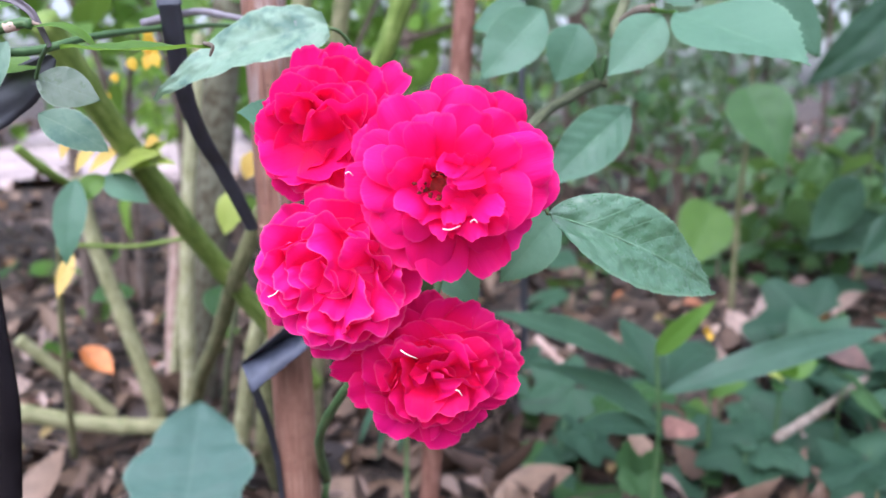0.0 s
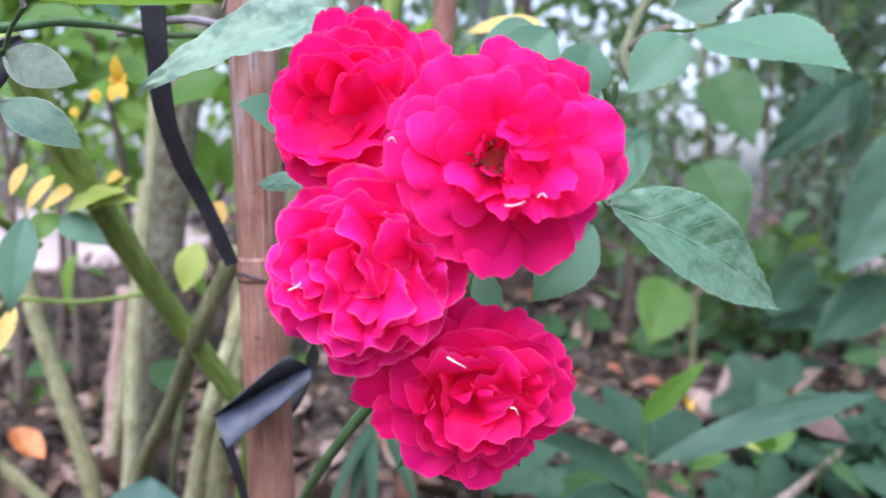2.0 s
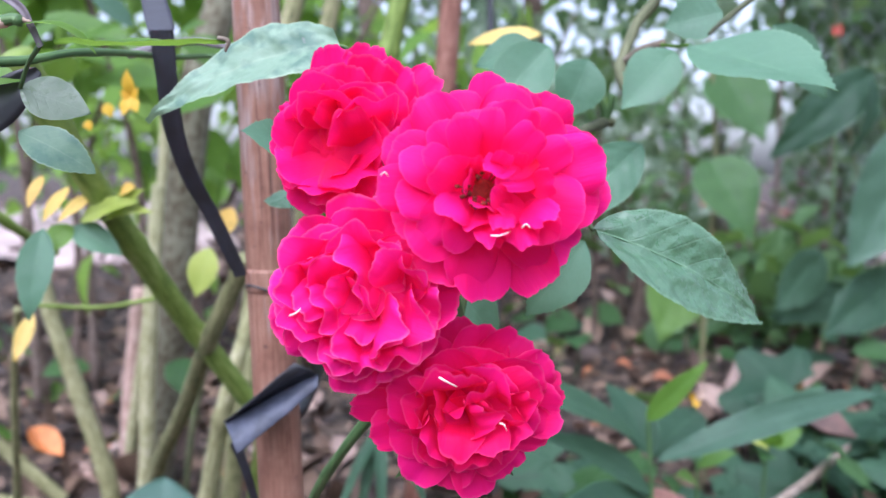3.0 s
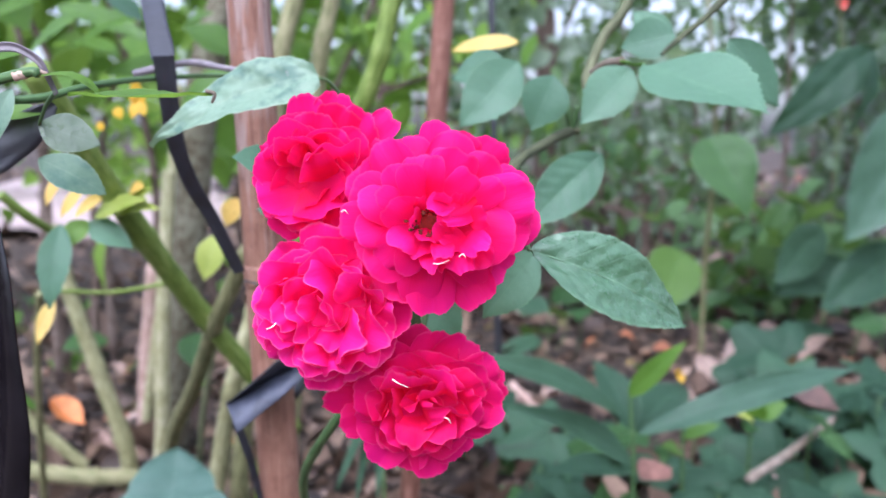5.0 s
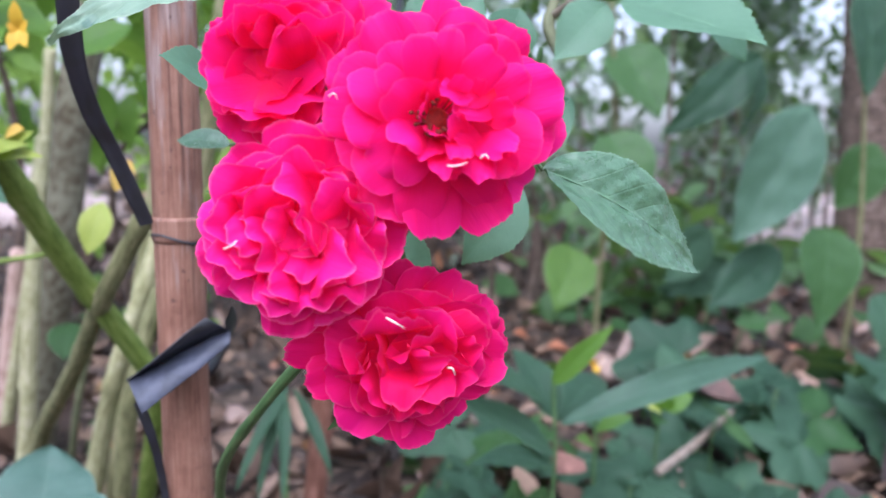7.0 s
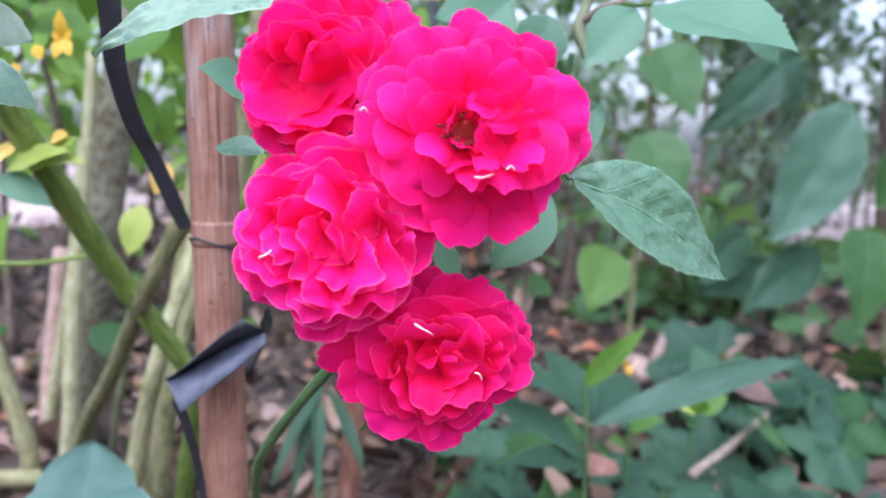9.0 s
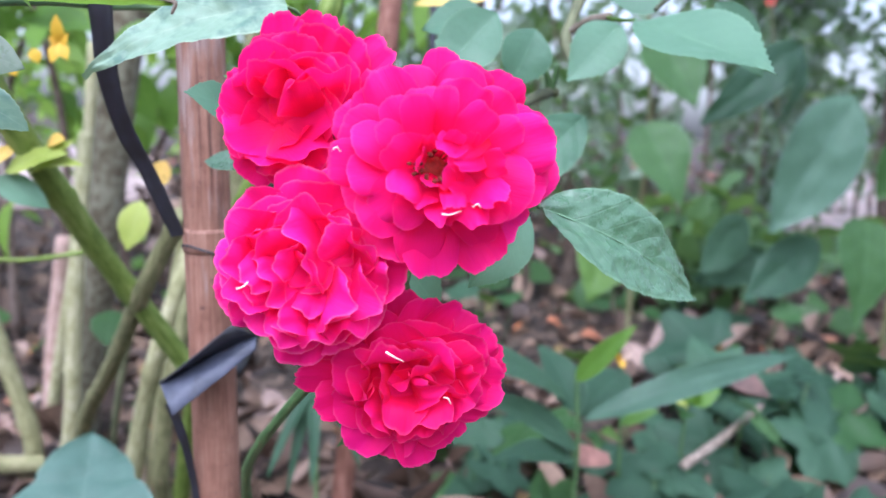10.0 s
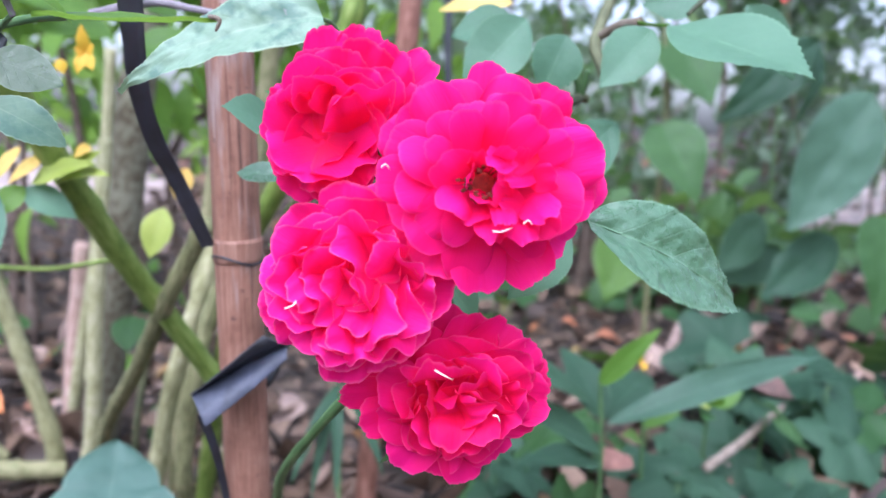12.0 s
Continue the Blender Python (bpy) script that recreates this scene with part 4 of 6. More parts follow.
# ---- the rose bush ----
rose = thing("rose_bush", "rose bush with a cluster of bright pink-red double blooms", "rose bush", (0.02, 0.40, 0.0))
B1, B2, B3, B4 = (-0.0004, 0.2558, 0.4706), (-0.0408, 0.2736, 0.4879), (-0.0352, 0.2619, 0.4410), (-0.0044, 0.2700, 0.4028)
bloom(rose, B1, (0.02, -1.0, 0.10), 0.0345, OPEN, 11, PETAL, "wide open bright crimson-pink rose bloom", 30, (-0.03, 0.0, 0.27))
bloom(rose, B2, (-0.18, -1.0, 0.05), 0.0265, CUPPED, 23, CRIMSON_PETAL, "cupped crimson-pink rose bloom", 0, (-0.08, -0.25, 0.1))
bloom(rose, B3, (-0.12, -1.0, 0.02), 0.0300, RUFFLED, 37, LIT_PINK_PETAL, "ruffled pink rose bloom with crinkled pale petal edges")
bloom(rose, B4, (0.06, -1.0, -0.06), 0.0350, TUFTED, 43, SHADED_PETAL, "full deep crimson rose bloom hanging lowest")
JOIN = Vector((0.0, 0.318, 0.435))
for b, f in ((B1, (0.02, -1, 0.1)), (B2, (-0.12, -1, 0.12)), (B3, (-0.12, -1, 0.02)), (B4, (0.1, -1, -0.22))):
    p = Vector(b) - Vector(f).normalized() * 0.012
    part("flower_stalk", tube(rel(rose, [JOIN, JOIN.lerp(p, 0.5) + Vector((0, 0.012, 0)), p]), 0.0016, 0.0013, 8, 12), STEM_GREEN, rose)
part("stem", tube(rel(rose, [(-0.072, 0.475, 0.262), (-0.0665, 0.4164, 0.3146), (-0.0467, 0.3620, 0.3611), (-0.020, 0.330, 0.402), JOIN]), 0.0026, 0.0020, 10, 30, 0.05), STEM_GREEN, rose)
part("stem", tube(rel(rose, [(-0.100, 0.52, 0.0), (-0.090, 0.505, 0.15), (-0.072, 0.475, 0.262)]), 0.0028, 0.0023, 10, 16, 0.05), STEM_GREEN, rose)
TW = [JOIN, (0.040, 0.385, 0.482), (0.0644, 0.4240, 0.4961), (0.0838, 0.4550, 0.5030)]
NODE = Vector(TW[-1])
part("twig", tube(rel(rose, TW), 0.0022, 0.0028, 10, 24, 0.03), DARK_TWIG, rose, "olive woody twig ending in cut stubs")
part("stub", tube(rel(rose, [NODE - Vector((0.002, 0.001, 0.001)), NODE + Vector((0.001, 0, 0.0005)), NODE + Vector((0.0048, 0.001, -0.0005))]), 0.0030, 0.0024, 10, 8), DARK_TWIG, rose)
for end in ((0.0792, 0.4510, 0.5166), (0.0866, 0.4510, 0.5172)):
    part("stub", tube(rel(rose, [NODE, NODE.lerp(Vector(end), 0.45) + Vector((0.0008, 0, 0)), end]), 0.0023, 0.0014, 9, 10), STEM_GREEN, rose)
part("twig", tube(rel(rose, [(0.0995, 0.4614, 0.5150), (0.0952, 0.4687, 0.5300), (0.0986, 0.4732, 0.5418), (0.1065, 0.4774, 0.5586), (0.1193, 0.4795, 0.5752), (0.1356, 0.4844, 0.6125)]), 0.0030, 0.0029, 10, 30, 0.04), DARK_TWIG, rose)
part("twig", tube(rel(rose, [(0.0980, 0.4700, 0.5365), (0.1032, 0.4547, 0.5404), (0.1066, 0.4343, 0.5401)]), 0.0023, 0.0026, 9, 12, 0.03), TWIG_BROWN, rose)
part("leaf_stalk", tube(rel(rose, [(0.1062, 0.4350, 0.5401), (0.1100, 0.4230, 0.5375), (0.1123, 0.4100, 0.5362)]), 0.0010, 0.0008, 8, 10), YOUNG_LEAF, rose)
part("twig", tube(rel(rose, [(0.1205, 0.4080, 0.5410), (0.1235, 0.4092, 0.5439), (0.1336, 0.4151, 0.5515), (0.1502, 0.4216, 0.5645), (0.1860, 0.4320, 0.5980)]), 0.0010, 0.0027, 9, 22, 0.03), DARK_TWIG, rose)
place_leaf(rose, (0.035, 0.272, 0.459), (0.102, 0.302, 0.425), (0.05, -0.85, 0.52), 0.0152, DARK_ROSE_LEAF, rib=0.00035, shape="long", label="serrated dark green rose leaflet", stalk=(0.034, 0.300, 0.465), teeth=46, ripple=0.022, droop=0.16, fold=0.15, seed=3, ny=150, quilt=0.009, veins=8.5, nx=30, pucker=0.014, bite=0.055)
place_leaf(rose, (-0.046, 0.344, 0.524), (-0.120, 0.349, 0.495), (0.15, -0.8, 0.6), 0.0140, PALE_LEAF, bite=0.03, pucker=0.025, arch=0.07, quilt=0.012, label="pale green leaf with insect marks", stalk=(-0.037, 0.360, 0.516), shape="heart", teeth=44, ripple=0.03, droop=0.12, fold=0.1, seed=4, ny=90, nx=16)
place_leaf(rose, (-0.063, 0.345, 0.483), (-0.080, 0.325, 0.491), (0.0, -0.8, 0.5), 0.0085, ROSE_LEAF, stalk=(-0.054, 0.340, 0.480), teeth=18, seed=5, ny=40)
place_leaf(rose, (0.095, 0.425, 0.491), (0.051, 0.410, 0.452), (0.1, -0.9, 0.4), 0.0140, ROSE_LEAF, teeth=30, seed=6, ny=90, nx=16, droop=0.05, rib=0.00024, bite=0.05, quilt=0.010)
place_leaf(rose, (0.046, 0.330, 0.451), (0.023, 0.325, 0.423), (0.1, -1, 0.1), 0.0105, ROSE_LEAF, teeth=18, seed=8, ny=40)
place_leaf(rose, (-0.004, 0.345, 0.434), (0.015, 0.345, 0.409), (0.1, -1, 0.3), 0.0095, ROSE_LEAF, teeth=18, seed=9, ny=40)
for bs, tp, wd, fc, sd in (
        ((0.0527, 0.4459, 0.5405), (0.0192, 0.4365, 0.5045), 0.0150, (0, -1, 0.25), 1), ((0.046, 0.450, 0.541), (0.016, 0.460, 0.532), 0.011, (0, -0.9, 0.5), 2),
        ((0.0699, 0.4341, 0.5322), (0.0575, 0.4303, 0.5032), 0.0135, (0.1, -1, 0.1), 3), ((0.1082, 0.4205, 0.5352), (0.0800, 0.4080, 0.5060), 0.0128, (-0.1, -1, 0.3), 4),
        ((0.1290, 0.4140, 0.5520), (0.1020, 0.4190, 0.5455), 0.0115, (0, -1, 0.3), 5), ((0.1120, 0.4080, 0.5362), (0.1530, 0.3515, 0.5085), 0.0255, (0.25, -0.85, 0.42), 6),
        ((0.174, 0.460, 0.555), (0.205, 0.460, 0.517), 0.0135, (0.2, -1, 0.1), 7), ((0.128, 0.420, 0.546), (0.111, 0.430, 0.566), 0.009, (0, -1, 0.1), 8)):
    place_leaf(rose, bs, tp, fc, wd, ROSE_LEAF, teeth=22, seed=30 + sd, ny=44, droop=0.06, ripple=0.03, rib=0.00020)
place_leaf(rose, (-0.0618, 0.3846, 0.4625), (-0.0842, 0.3986, 0.4634), (-0.1, -0.7, 0.7), 0.0062, DARK_ROSE_LEAF, label="dark green rose leaflet behind the blooms", stalk=(-0.036, 0.330, 0.462), teeth=20, seed=11, ny=50, droop=0.1)
# white highlights on the petals, modelled as pale slivers
for a, b, c in (((-0.013, 0.243, 0.421), (-0.011, 0.242, 0.420), (-0.008, 0.244, 0.418)), ((0.000, 0.236, 0.460), (0.002, 0.235, 0.460), (0.005, 0.236, 0.461)),
                ((0.008, 0.236, 0.462), (0.009, 0.235, 0.463), (0.010, 0.235, 0.462)), ((-0.0285, 0.2415, 0.4755), (-0.0275, 0.2405, 0.4762), (-0.0265, 0.2415, 0.4750)), ((0.004, 0.246, 0.407), (0.005, 0.245, 0.407), (0.006, 0.246, 0.405)), ((-0.053, 0.243, 0.438), (-0.051, 0.242, 0.439), (-0.050, 0.243, 0.440))):
    part("petal_sliver", tube(rel(rose, [a, b, c]), 0.00028, 0.00015, 6, 8), PALE_GLINT, rose, "white petal glint built as a pale sliver")

# ---- stakes ----
def bamboo_stake(name, label, low, high, z0, z1, r, mat, joints, seed):
    a, b = to_z(low, high, z0), to_z(low, high, z1)
    st = thing(name, label, "stake", a, "garden stakes")
    axis = (b - a).normalized()
    part("shaft", tube(rel(st, [a, a.lerp(b, 0.5), b]), r, r * 0.96, 24, 90, 0.0, 0.02, seed), mat, st)
    for z in joints:
        c = to_z(low, high, z)
        part("joint", tube(rel(st, [c - axis * 0.006, c - axis * 0.002, c + axis * 0.002, c + axis * 0.006]), r * 1.03, r * 1.05, 24, 6), mat, st)
    return st


bamboo_stake("bamboo_stake", "weathered brown bamboo stake stuck in the ground", (-0.078, 0.470, 0.0), (-0.1045, 0.4435, 0.85), -0.05, 0.85, 0.0122, BAMBOO, (0.12, 0.421, 0.66), 3)
bamboo_stake("wooden_stake", "reddish brown wooden stake behind the roses", (-0.0197, 0.819, 0.0), (0.0506, 0.805, 1.0), -0.05, 1.1, 0.0107, BROWN_WOOD, (), 4)
bamboo_stake("wooden_stake", "pale pinkish leaning stake beside the path", (0.2083, 0.3330, 0.0), (0.2700, 0.3130, 0.60), -0.04, 0.62, 0.0115, PINK_BARK, (0.30, 0.45), 8)
bamboo_stake("metal_rod", "thin dark metal rod standing in soil", (0.130, 1.300, 0.213), (0.116, 1.300, 0.714), -0.05, 1.4, 0.006, BLACK, (), 5)

# ---- black plastic ties ----
tie = thing("plastic_tie", "black plastic strip hanging taut to the bamboo stake", "plastic strip", (-0.106, 0.450, 0.426), "black plastic ties")
part("strip", ribbon(rel(tie, [(-0.129, 0.404, 0.539), (-0.129, 0.410, 0.520), (-0.129, 0.420, 0.497), (-0.125, 0.432, 0.475), (-0.117, 0.442, 0.455), (-0.105, 0.452, 0.423)]), lambda s: 0.0102 - 0.003 * s, (1, 0.3, 0.1), 0.0008, 60, 0.5, 0.12, 2), BLACK, tie)
part("strip_top", ribbon(rel(tie, [(-0.191, 0.580, 0.665), (-0.161, 0.490, 0.599), (-0.144, 0.442, 0.566), (-0.129, 0.404, 0.538)]), 0.0118, (1, 0.1, 0.0), 0.0008, 24, 0.1, 0.06, 3), BLACK, tie)
part("strip_band", tube(rel(tie, [Vector((-0.0910, 0.4569, 0.4165)) + Vector((0.0128 * math.cos(a), 0.0128 * math.sin(a), 0.002 * math.sin(a * 2))) for a in np.linspace(0, 6.28, 15)]), 0.0006, 0.0006, 6, 60), BLACK, tie)
knot = thing("plastic_tie", "loose black plastic strip folded round the bamboo stake", "plastic strip", (-0.091, 0.445, 0.353), "black plastic ties")
FOLD = [(-0.112, 0.436, 0.3515), (-0.099, 0.441, 0.3575), (-0.082, 0.446, 0.3655), (-0.066, 0.449, 0.372)]
part("strip", sheet([rel(knot, [(-0.112, 0.434, 0.351), (-0.099, 0.432, 0.362), (-0.085, 0.434, 0.374), (-0.077, 0.440, 0.380)]), rel(knot, FOLD)], 0.0006), BLACK, knot)
# lower flap: the sky light on it comes from its lighter colour
part("strip_fold", sheet([rel(knot, FOLD), rel(knot, [(-0.103, 0.421, 0.339), (-0.094, 0.425, 0.346), (-0.081, 0.433, 0.355), (-0.0655, 0.444, 0.3665)])], 0.0006), SKYLIT, knot, "folded-over side of the strip, sky light in its colour")
part("strip_tail", ribbon(rel(knot, [(-0.107, 0.437, 0.340), (-0.103, 0.440, 0.326), (-0.100, 0.445, 0.310), (-0.097, 0.450, 0.288), (-0.095, 0.451, 0.260)]), lambda s: 0.005 - 0.002 * s, (1, 0.3, 0.1), 0.0008, 30, 0.4, 0.1, 6), BLACK, knot)
part("strip_loop", ribbon(rel(knot, [(-0.067, 0.452, 0.379), (-0.067, 0.468, 0.366), (-0.079, 0.480, 0.345), (-0.094, 0.480, 0.342)]), 0.010, (0.3, 0.2, 1), 0.0008, 20, 0.2, 0.1, 8), BLACK, knot)
near = thing("plastic_tie", "wide glossy black plastic strip hanging from a branch", "plastic strip", (-0.130, 0.214, 0.501), "black plastic ties")
part("strip", ribbon(rel(near, [(-0.1315, 0.219, 0.5015), (-0.1271, 0.2161, 0.4752), (-0.1242, 0.2132, 0.4526), (-0.122, 0.2117, 0.4212), (-0.1227, 0.2117, 0.3963), (-0.1293, 0.2154, 0.3511)]), lambda s: 0.0145 + 0.006 * math.sin(s * 3), (1, -0.15, 0.0), 0.0008, 60, 0.3, 0.18, 9), GLOSSY, near)
part("strip_end", ribbon(rel(near, [(-0.196, 0.330, 0.485), (-0.182, 0.330, 0.490), (-0.170, 0.330, 0.497), (-0.160, 0.330, 0.505), (-0.152, 0.330, 0.512)]), lambda s: 0.0140 * (1 - s ** 4) + 0.003, (-0.5, 0.1, 0.8), 0.0008, 40, 0.2, 0.15, 12), BLACK, near)

# ---- leafy branch over the blooms ----
branch = thing("leafy_branch", "thin green branch with spotted leaves, tied up", "branch", (-0.181, 0.310, 0.515))
part("stem", tube(rel(branch, [(-0.213, 0.300, 0.510), (-0.182, 0.312, 0.513), (-0.157, 0.322, 0.514), (-0.144, 0.342, 0.520), (-0.137, 0.385, 0.526), (-0.132, 0.425, 0.530), (-0.110, 0.435, 0.532), (-0.089, 0.440, 0.531)]), 0.0019, 0.0011, 8, 40, 0.04), STEM_GREEN, branch)
part("stem", tube(rel(branch, [(-0.178, 0.290, 0.513), (-0.143, 0.284, 0.521), (-0.137, 0.283, 0.521)]), 0.0022, 0.0018, 8, 16), STEM_GREEN, branch)
part("twig", tube(rel(branch, [(-0.155, 0.440, 0.533), (-0.125, 0.430, 0.538), (-0.106, 0.420, 0.535), (-0.086, 0.410, 0.531)]), 0.0022, 0.0014, 8, 20, 0.03), GREY_TWIG, branch, "dry grey twig")
place_leaf(branch, (-0.123, 0.272, 0.513), (-0.073, 0.266, 0.513), (0.0, -0.12, 1.0), 0.0072, YOUNG_LEAF, label="young leaf folded edge-on", fold=0.22, droop=-0.02, seed=51, teeth=14)
place_leaf(branch, (-0.137, 0.283, 0.520), (-0.117, 0.290, 0.511), (0.2, -0.3, 0.95), 0.0042, YOUNG_LEAF, droop=0.35, seed=52)
part("bud_husk", tube(rel(branch, [(-0.146, 0.284, 0.520), (-0.142, 0.284, 0.521), (-0.139, 0.284, 0.522), (-0.135, 0.285, 0.521)]), 0.0022, 0.0006, 8, 10, 0, 0.5, 7), DRY_PALE, branch, "pale dry bud husk")
part("withered_leaf", ribbon(rel(branch, [(-0.165, 0.287, 0.529), (-0.154, 0.287, 0.530), (-0.146, 0.287, 0.530), (-0.139, 0.287, 0.526), (-0.136, 0.287, 0.521), (-0.133, 0.287, 0.514)]), lambda q: 0.0042 - 0.0026 * q, (0.1, 0.5, 0.9), 0.0005, 36, 0.9, 0.2, 15), WITHERED, branch, "withered purple-grey curled leaf")
part("withered_tip", tube(rel(branch, [(-0.075, 0.266, 0.514), (-0.072, 0.265, 0.513), (-0.073, 0.265, 0.510)]), 0.0008, 0.0004, 8, 8, 0, 0.5, 3), TWIG_BROWN, branch)
place_leaf(branch, (-0.1495, 0.3093, 0.5037), (-0.1278, 0.3126, 0.4958), (0.1, -0.85, 0.5), 0.0084, OLD_LEAF, stalk=(-0.133, 0.287, 0.515), seed=53, droop=0.0, fold=0.05, ny=40)
place_leaf(branch, (-0.1590, 0.3278, 0.4904), (-0.1332, 0.3301, 0.4753), (0.1, -0.8, 0.55), 0.0080, PALE_LEAF, label="grey-green leaf with brown spots", seed=54, fold=0.1, teeth=14)
place_leaf(branch, (-0.1623, 0.3166, 0.5175), (-0.1719, 0.3133, 0.4927), (0.1, -0.9, 0.4), 0.0050, PALE_LEAF, seed=55)
place_leaf(branch, (-0.183, 0.330, 0.509), (-0.157, 0.330, 0.508), (0, -0.7, 0.7), 0.007, YOUNG_LEAF, seed=56)
place_leaf(branch, (-0.191, 0.340, 0.529), (-0.168, 0.340, 0.533), (0, -0.5, 0.8), 0.008, YOUNG_LEAF, seed=57)

# ---- cane shrub beside the stake ----
shrub = thing("cane_shrub", "shrub of thick green and pale canes, some leaves yellowing", "shrub", (-0.35, 1.05, 0.0))
def cane(pts, r0, r1, mat, nodes, seed):
    part("cane", tube(rel(shrub, pts), r0, r1, 14, 64, nodes, 0.04, seed), mat, shrub)


cane([(-0.235, 0.500, 0.541), (-0.223, 0.540, 0.490), (-0.209, 0.580, 0.443), (-0.195, 0.620, 0.397), (-0.176, 0.660, 0.348), (-0.150, 0.700, 0.291), (-0.120, 0.740, 0.226)], 0.0088, 0.0080, GREEN_CANE, 0.10, 0)
cane([(-0.129, 0.600, 0.417), (-0.146, 0.620, 0.388), (-0.170, 0.655, 0.347), (-0.222, 0.780, 0.259), (-0.298, 0.950, 0.138), (-0.34, 1.08, 0.0)], 0.0066, 0.0085, OLIVE_CANE, 0.09, 1)
cane([(-0.453, 1.020, 0.392), (-0.442, 1.030, 0.304), (-0.419, 1.050, 0.195), (-0.397, 1.080, 0.063), (-0.43, 1.12, -0.01)], 0.0090, 0.0120, PALE_CANE, 0.11, 2)
cane([(-0.302, 1.000, 0.462), (-0.314, 1.000, 0.337), (-0.327, 1.020, 0.218), (-0.342, 1.050, 0.094), (-0.37, 1.09, -0.01)], 0.0080, 0.0105, PALE_CANE, 0.12, 3)
cane([(-0.147, 0.840, 0.421), (-0.165, 0.835, 0.345), (-0.191, 0.840, 0.266), (-0.210, 0.860, 0.203), (-0.226, 0.880, 0.131), (-0.244, 0.920, 0.023), (-0.22, 1.0, 0.0)], 0.0085, 0.0100, PALE_CANE, 0.10, 4)
cane([(-0.141, 0.800, 0.357), (-0.161, 0.800, 0.300), (-0.174, 0.800, 0.241), (-0.186, 0.820, 0.180), (-0.192, 0.840, 0.114), (-0.19, 0.93, 0.0)], 0.0075, 0.0085, OLIVE_CANE, 0.09, 5)
cane([(-0.571, 1.000, 0.097), (-0.498, 1.020, 0.073), (-0.434, 1.040, 0.056), (-0.379, 1.060, 0.047)], 0.0115, 0.0110, OLIVE_CANE, 0.12, 6)
cane([(-0.563, 1.050, 0.174), (-0.522, 1.080, 0.116), (-0.465, 1.100, 0.047)], 0.0085, 0.0085, PALE_CANE, 0.1, 7)
cane([(-0.013, 0.660, 0.634), (-0.024, 0.660, 0.600), (-0.034, 0.660, 0.560), (-0.053, 0.670, 0.513), (-0.090, 0.700, 0.434), (-0.135, 0.780, 0.327), (-0.20, 0.95, 0.0)], 0.0078, 0.0095, GREEN_CANE, 0.13, 8)
cane([(-0.115, 0.860, 0.685), (-0.128, 0.860, 0.635), (-0.142, 0.860, 0.584), (-0.159, 0.880, 0.467), (-0.24, 1.0, 0.0)], 0.0095, 0.0110, OLIVE_CANE, 0.12, 9)
cane([(-0.086, 0.920, 0.698), (-0.096, 0.920, 0.644), (-0.110, 0.920, 0.577), (-0.133, 0.950, 0.398), (-0.18, 1.04, 0.0)], 0.0090, 0.0110, OLIVE_CANE, 0.11, 10)
cane([(-0.309, 0.600, 0.458), (-0.295, 0.620, 0.437), (-0.283, 0.660, 0.415)], 0.0035, 0.003, GREEN_CANE, 0.06, 11)
cane([(-0.331, 0.700, 0.366), (-0.359, 0.750, 0.303), (-0.384, 0.800, 0.220), (-0.431, 0.900, 0.078)], 0.0028, 0.004, OLIVE_CANE, 0.06, 12)
cane([(-0.239, 0.950, 0.270), (-0.264, 0.970, 0.174), (-0.283, 1.000, 0.059)], 0.0034, 0.0040, DARK_TWIG, 0.07, 13)
cane([(-0.299, 0.660, 0.375), (-0.260, 0.680, 0.370), (-0.231, 0.700, 0.372), (-0.198, 0.660, 0.382)], 0.0016, 0.002, GREEN_CANE, 0.05, 14)

def cane_leaf(base, tip, face, width, mat, seed):
    place_leaf(shrub, base, tip, face, width, mat, seed=60 + seed, ny=24, teeth=10)


cane_leaf((-0.2338, 0.5638, 0.4666), (-0.2459, 0.5508, 0.4447), (0, -0.9, 0.4), 0.0042, CREAM_LEAF, 1)
cane_leaf((-0.2195, 0.5627, 0.4619), (-0.2366, 0.5506, 0.4447), (0, -0.9, 0.4), 0.0042, CREAM_LEAF, 2)
cane_leaf((-0.216, 0.570, 0.444), (-0.182, 0.550, 0.466), (0, -0.8, 0.5), 0.0070, LIME_LEAF, 22)
cane_leaf((-0.215, 0.570, 0.449), (-0.178, 0.550, 0.451), (0, -0.7, 0.6), 0.0060, LIME_LEAF, 23)
cane_leaf((-0.201, 0.560, 0.463), (-0.188, 0.550, 0.467), (0, -0.8, 0.5), 0.0050, CREAM_LEAF, 24)
cane_leaf((-0.2508, 0.5652, 0.4737), (-0.2553, 0.5523, 0.4532), (0, -0.9, 0.3), 0.0040, YELLOW_LEAF, 3)
cane_leaf((-0.227, 0.560, 0.445), (-0.186, 0.550, 0.458), (0, -0.7, 0.7), 0.0085, LIME_LEAF, 4)
cane_leaf((-0.233, 0.560, 0.441), (-0.201, 0.560, 0.423), (0.1, -0.8, 0.6), 0.0095, ROSE_LEAF, 5)
cane_leaf((-0.245, 0.550, 0.441), (-0.248, 0.530, 0.386), (0.2, -0.85, 0.5), 0.0105, ROSE_LEAF, 6)
cane_leaf((-0.231, 0.560, 0.442), (-0.247, 0.550, 0.425), (0, -0.9, 0.3), 0.008, YOUNG_LEAF, 7)
cane_leaf((-0.293, 0.640, 0.372), (-0.299, 0.620, 0.340), (0.2, -0.9, 0.3), 0.006, YELLOW_LEAF, 8)
cane_leaf((-0.188, 0.750, 0.411), (-0.199, 0.740, 0.369), (0, -0.9, 0.2), 0.013, LIME_LEAF, 9)
cane_leaf((-0.162, 0.720, 0.447), (-0.173, 0.720, 0.422), (0, -0.9, 0.2), 0.009, YELLOW_LEAF, 10)
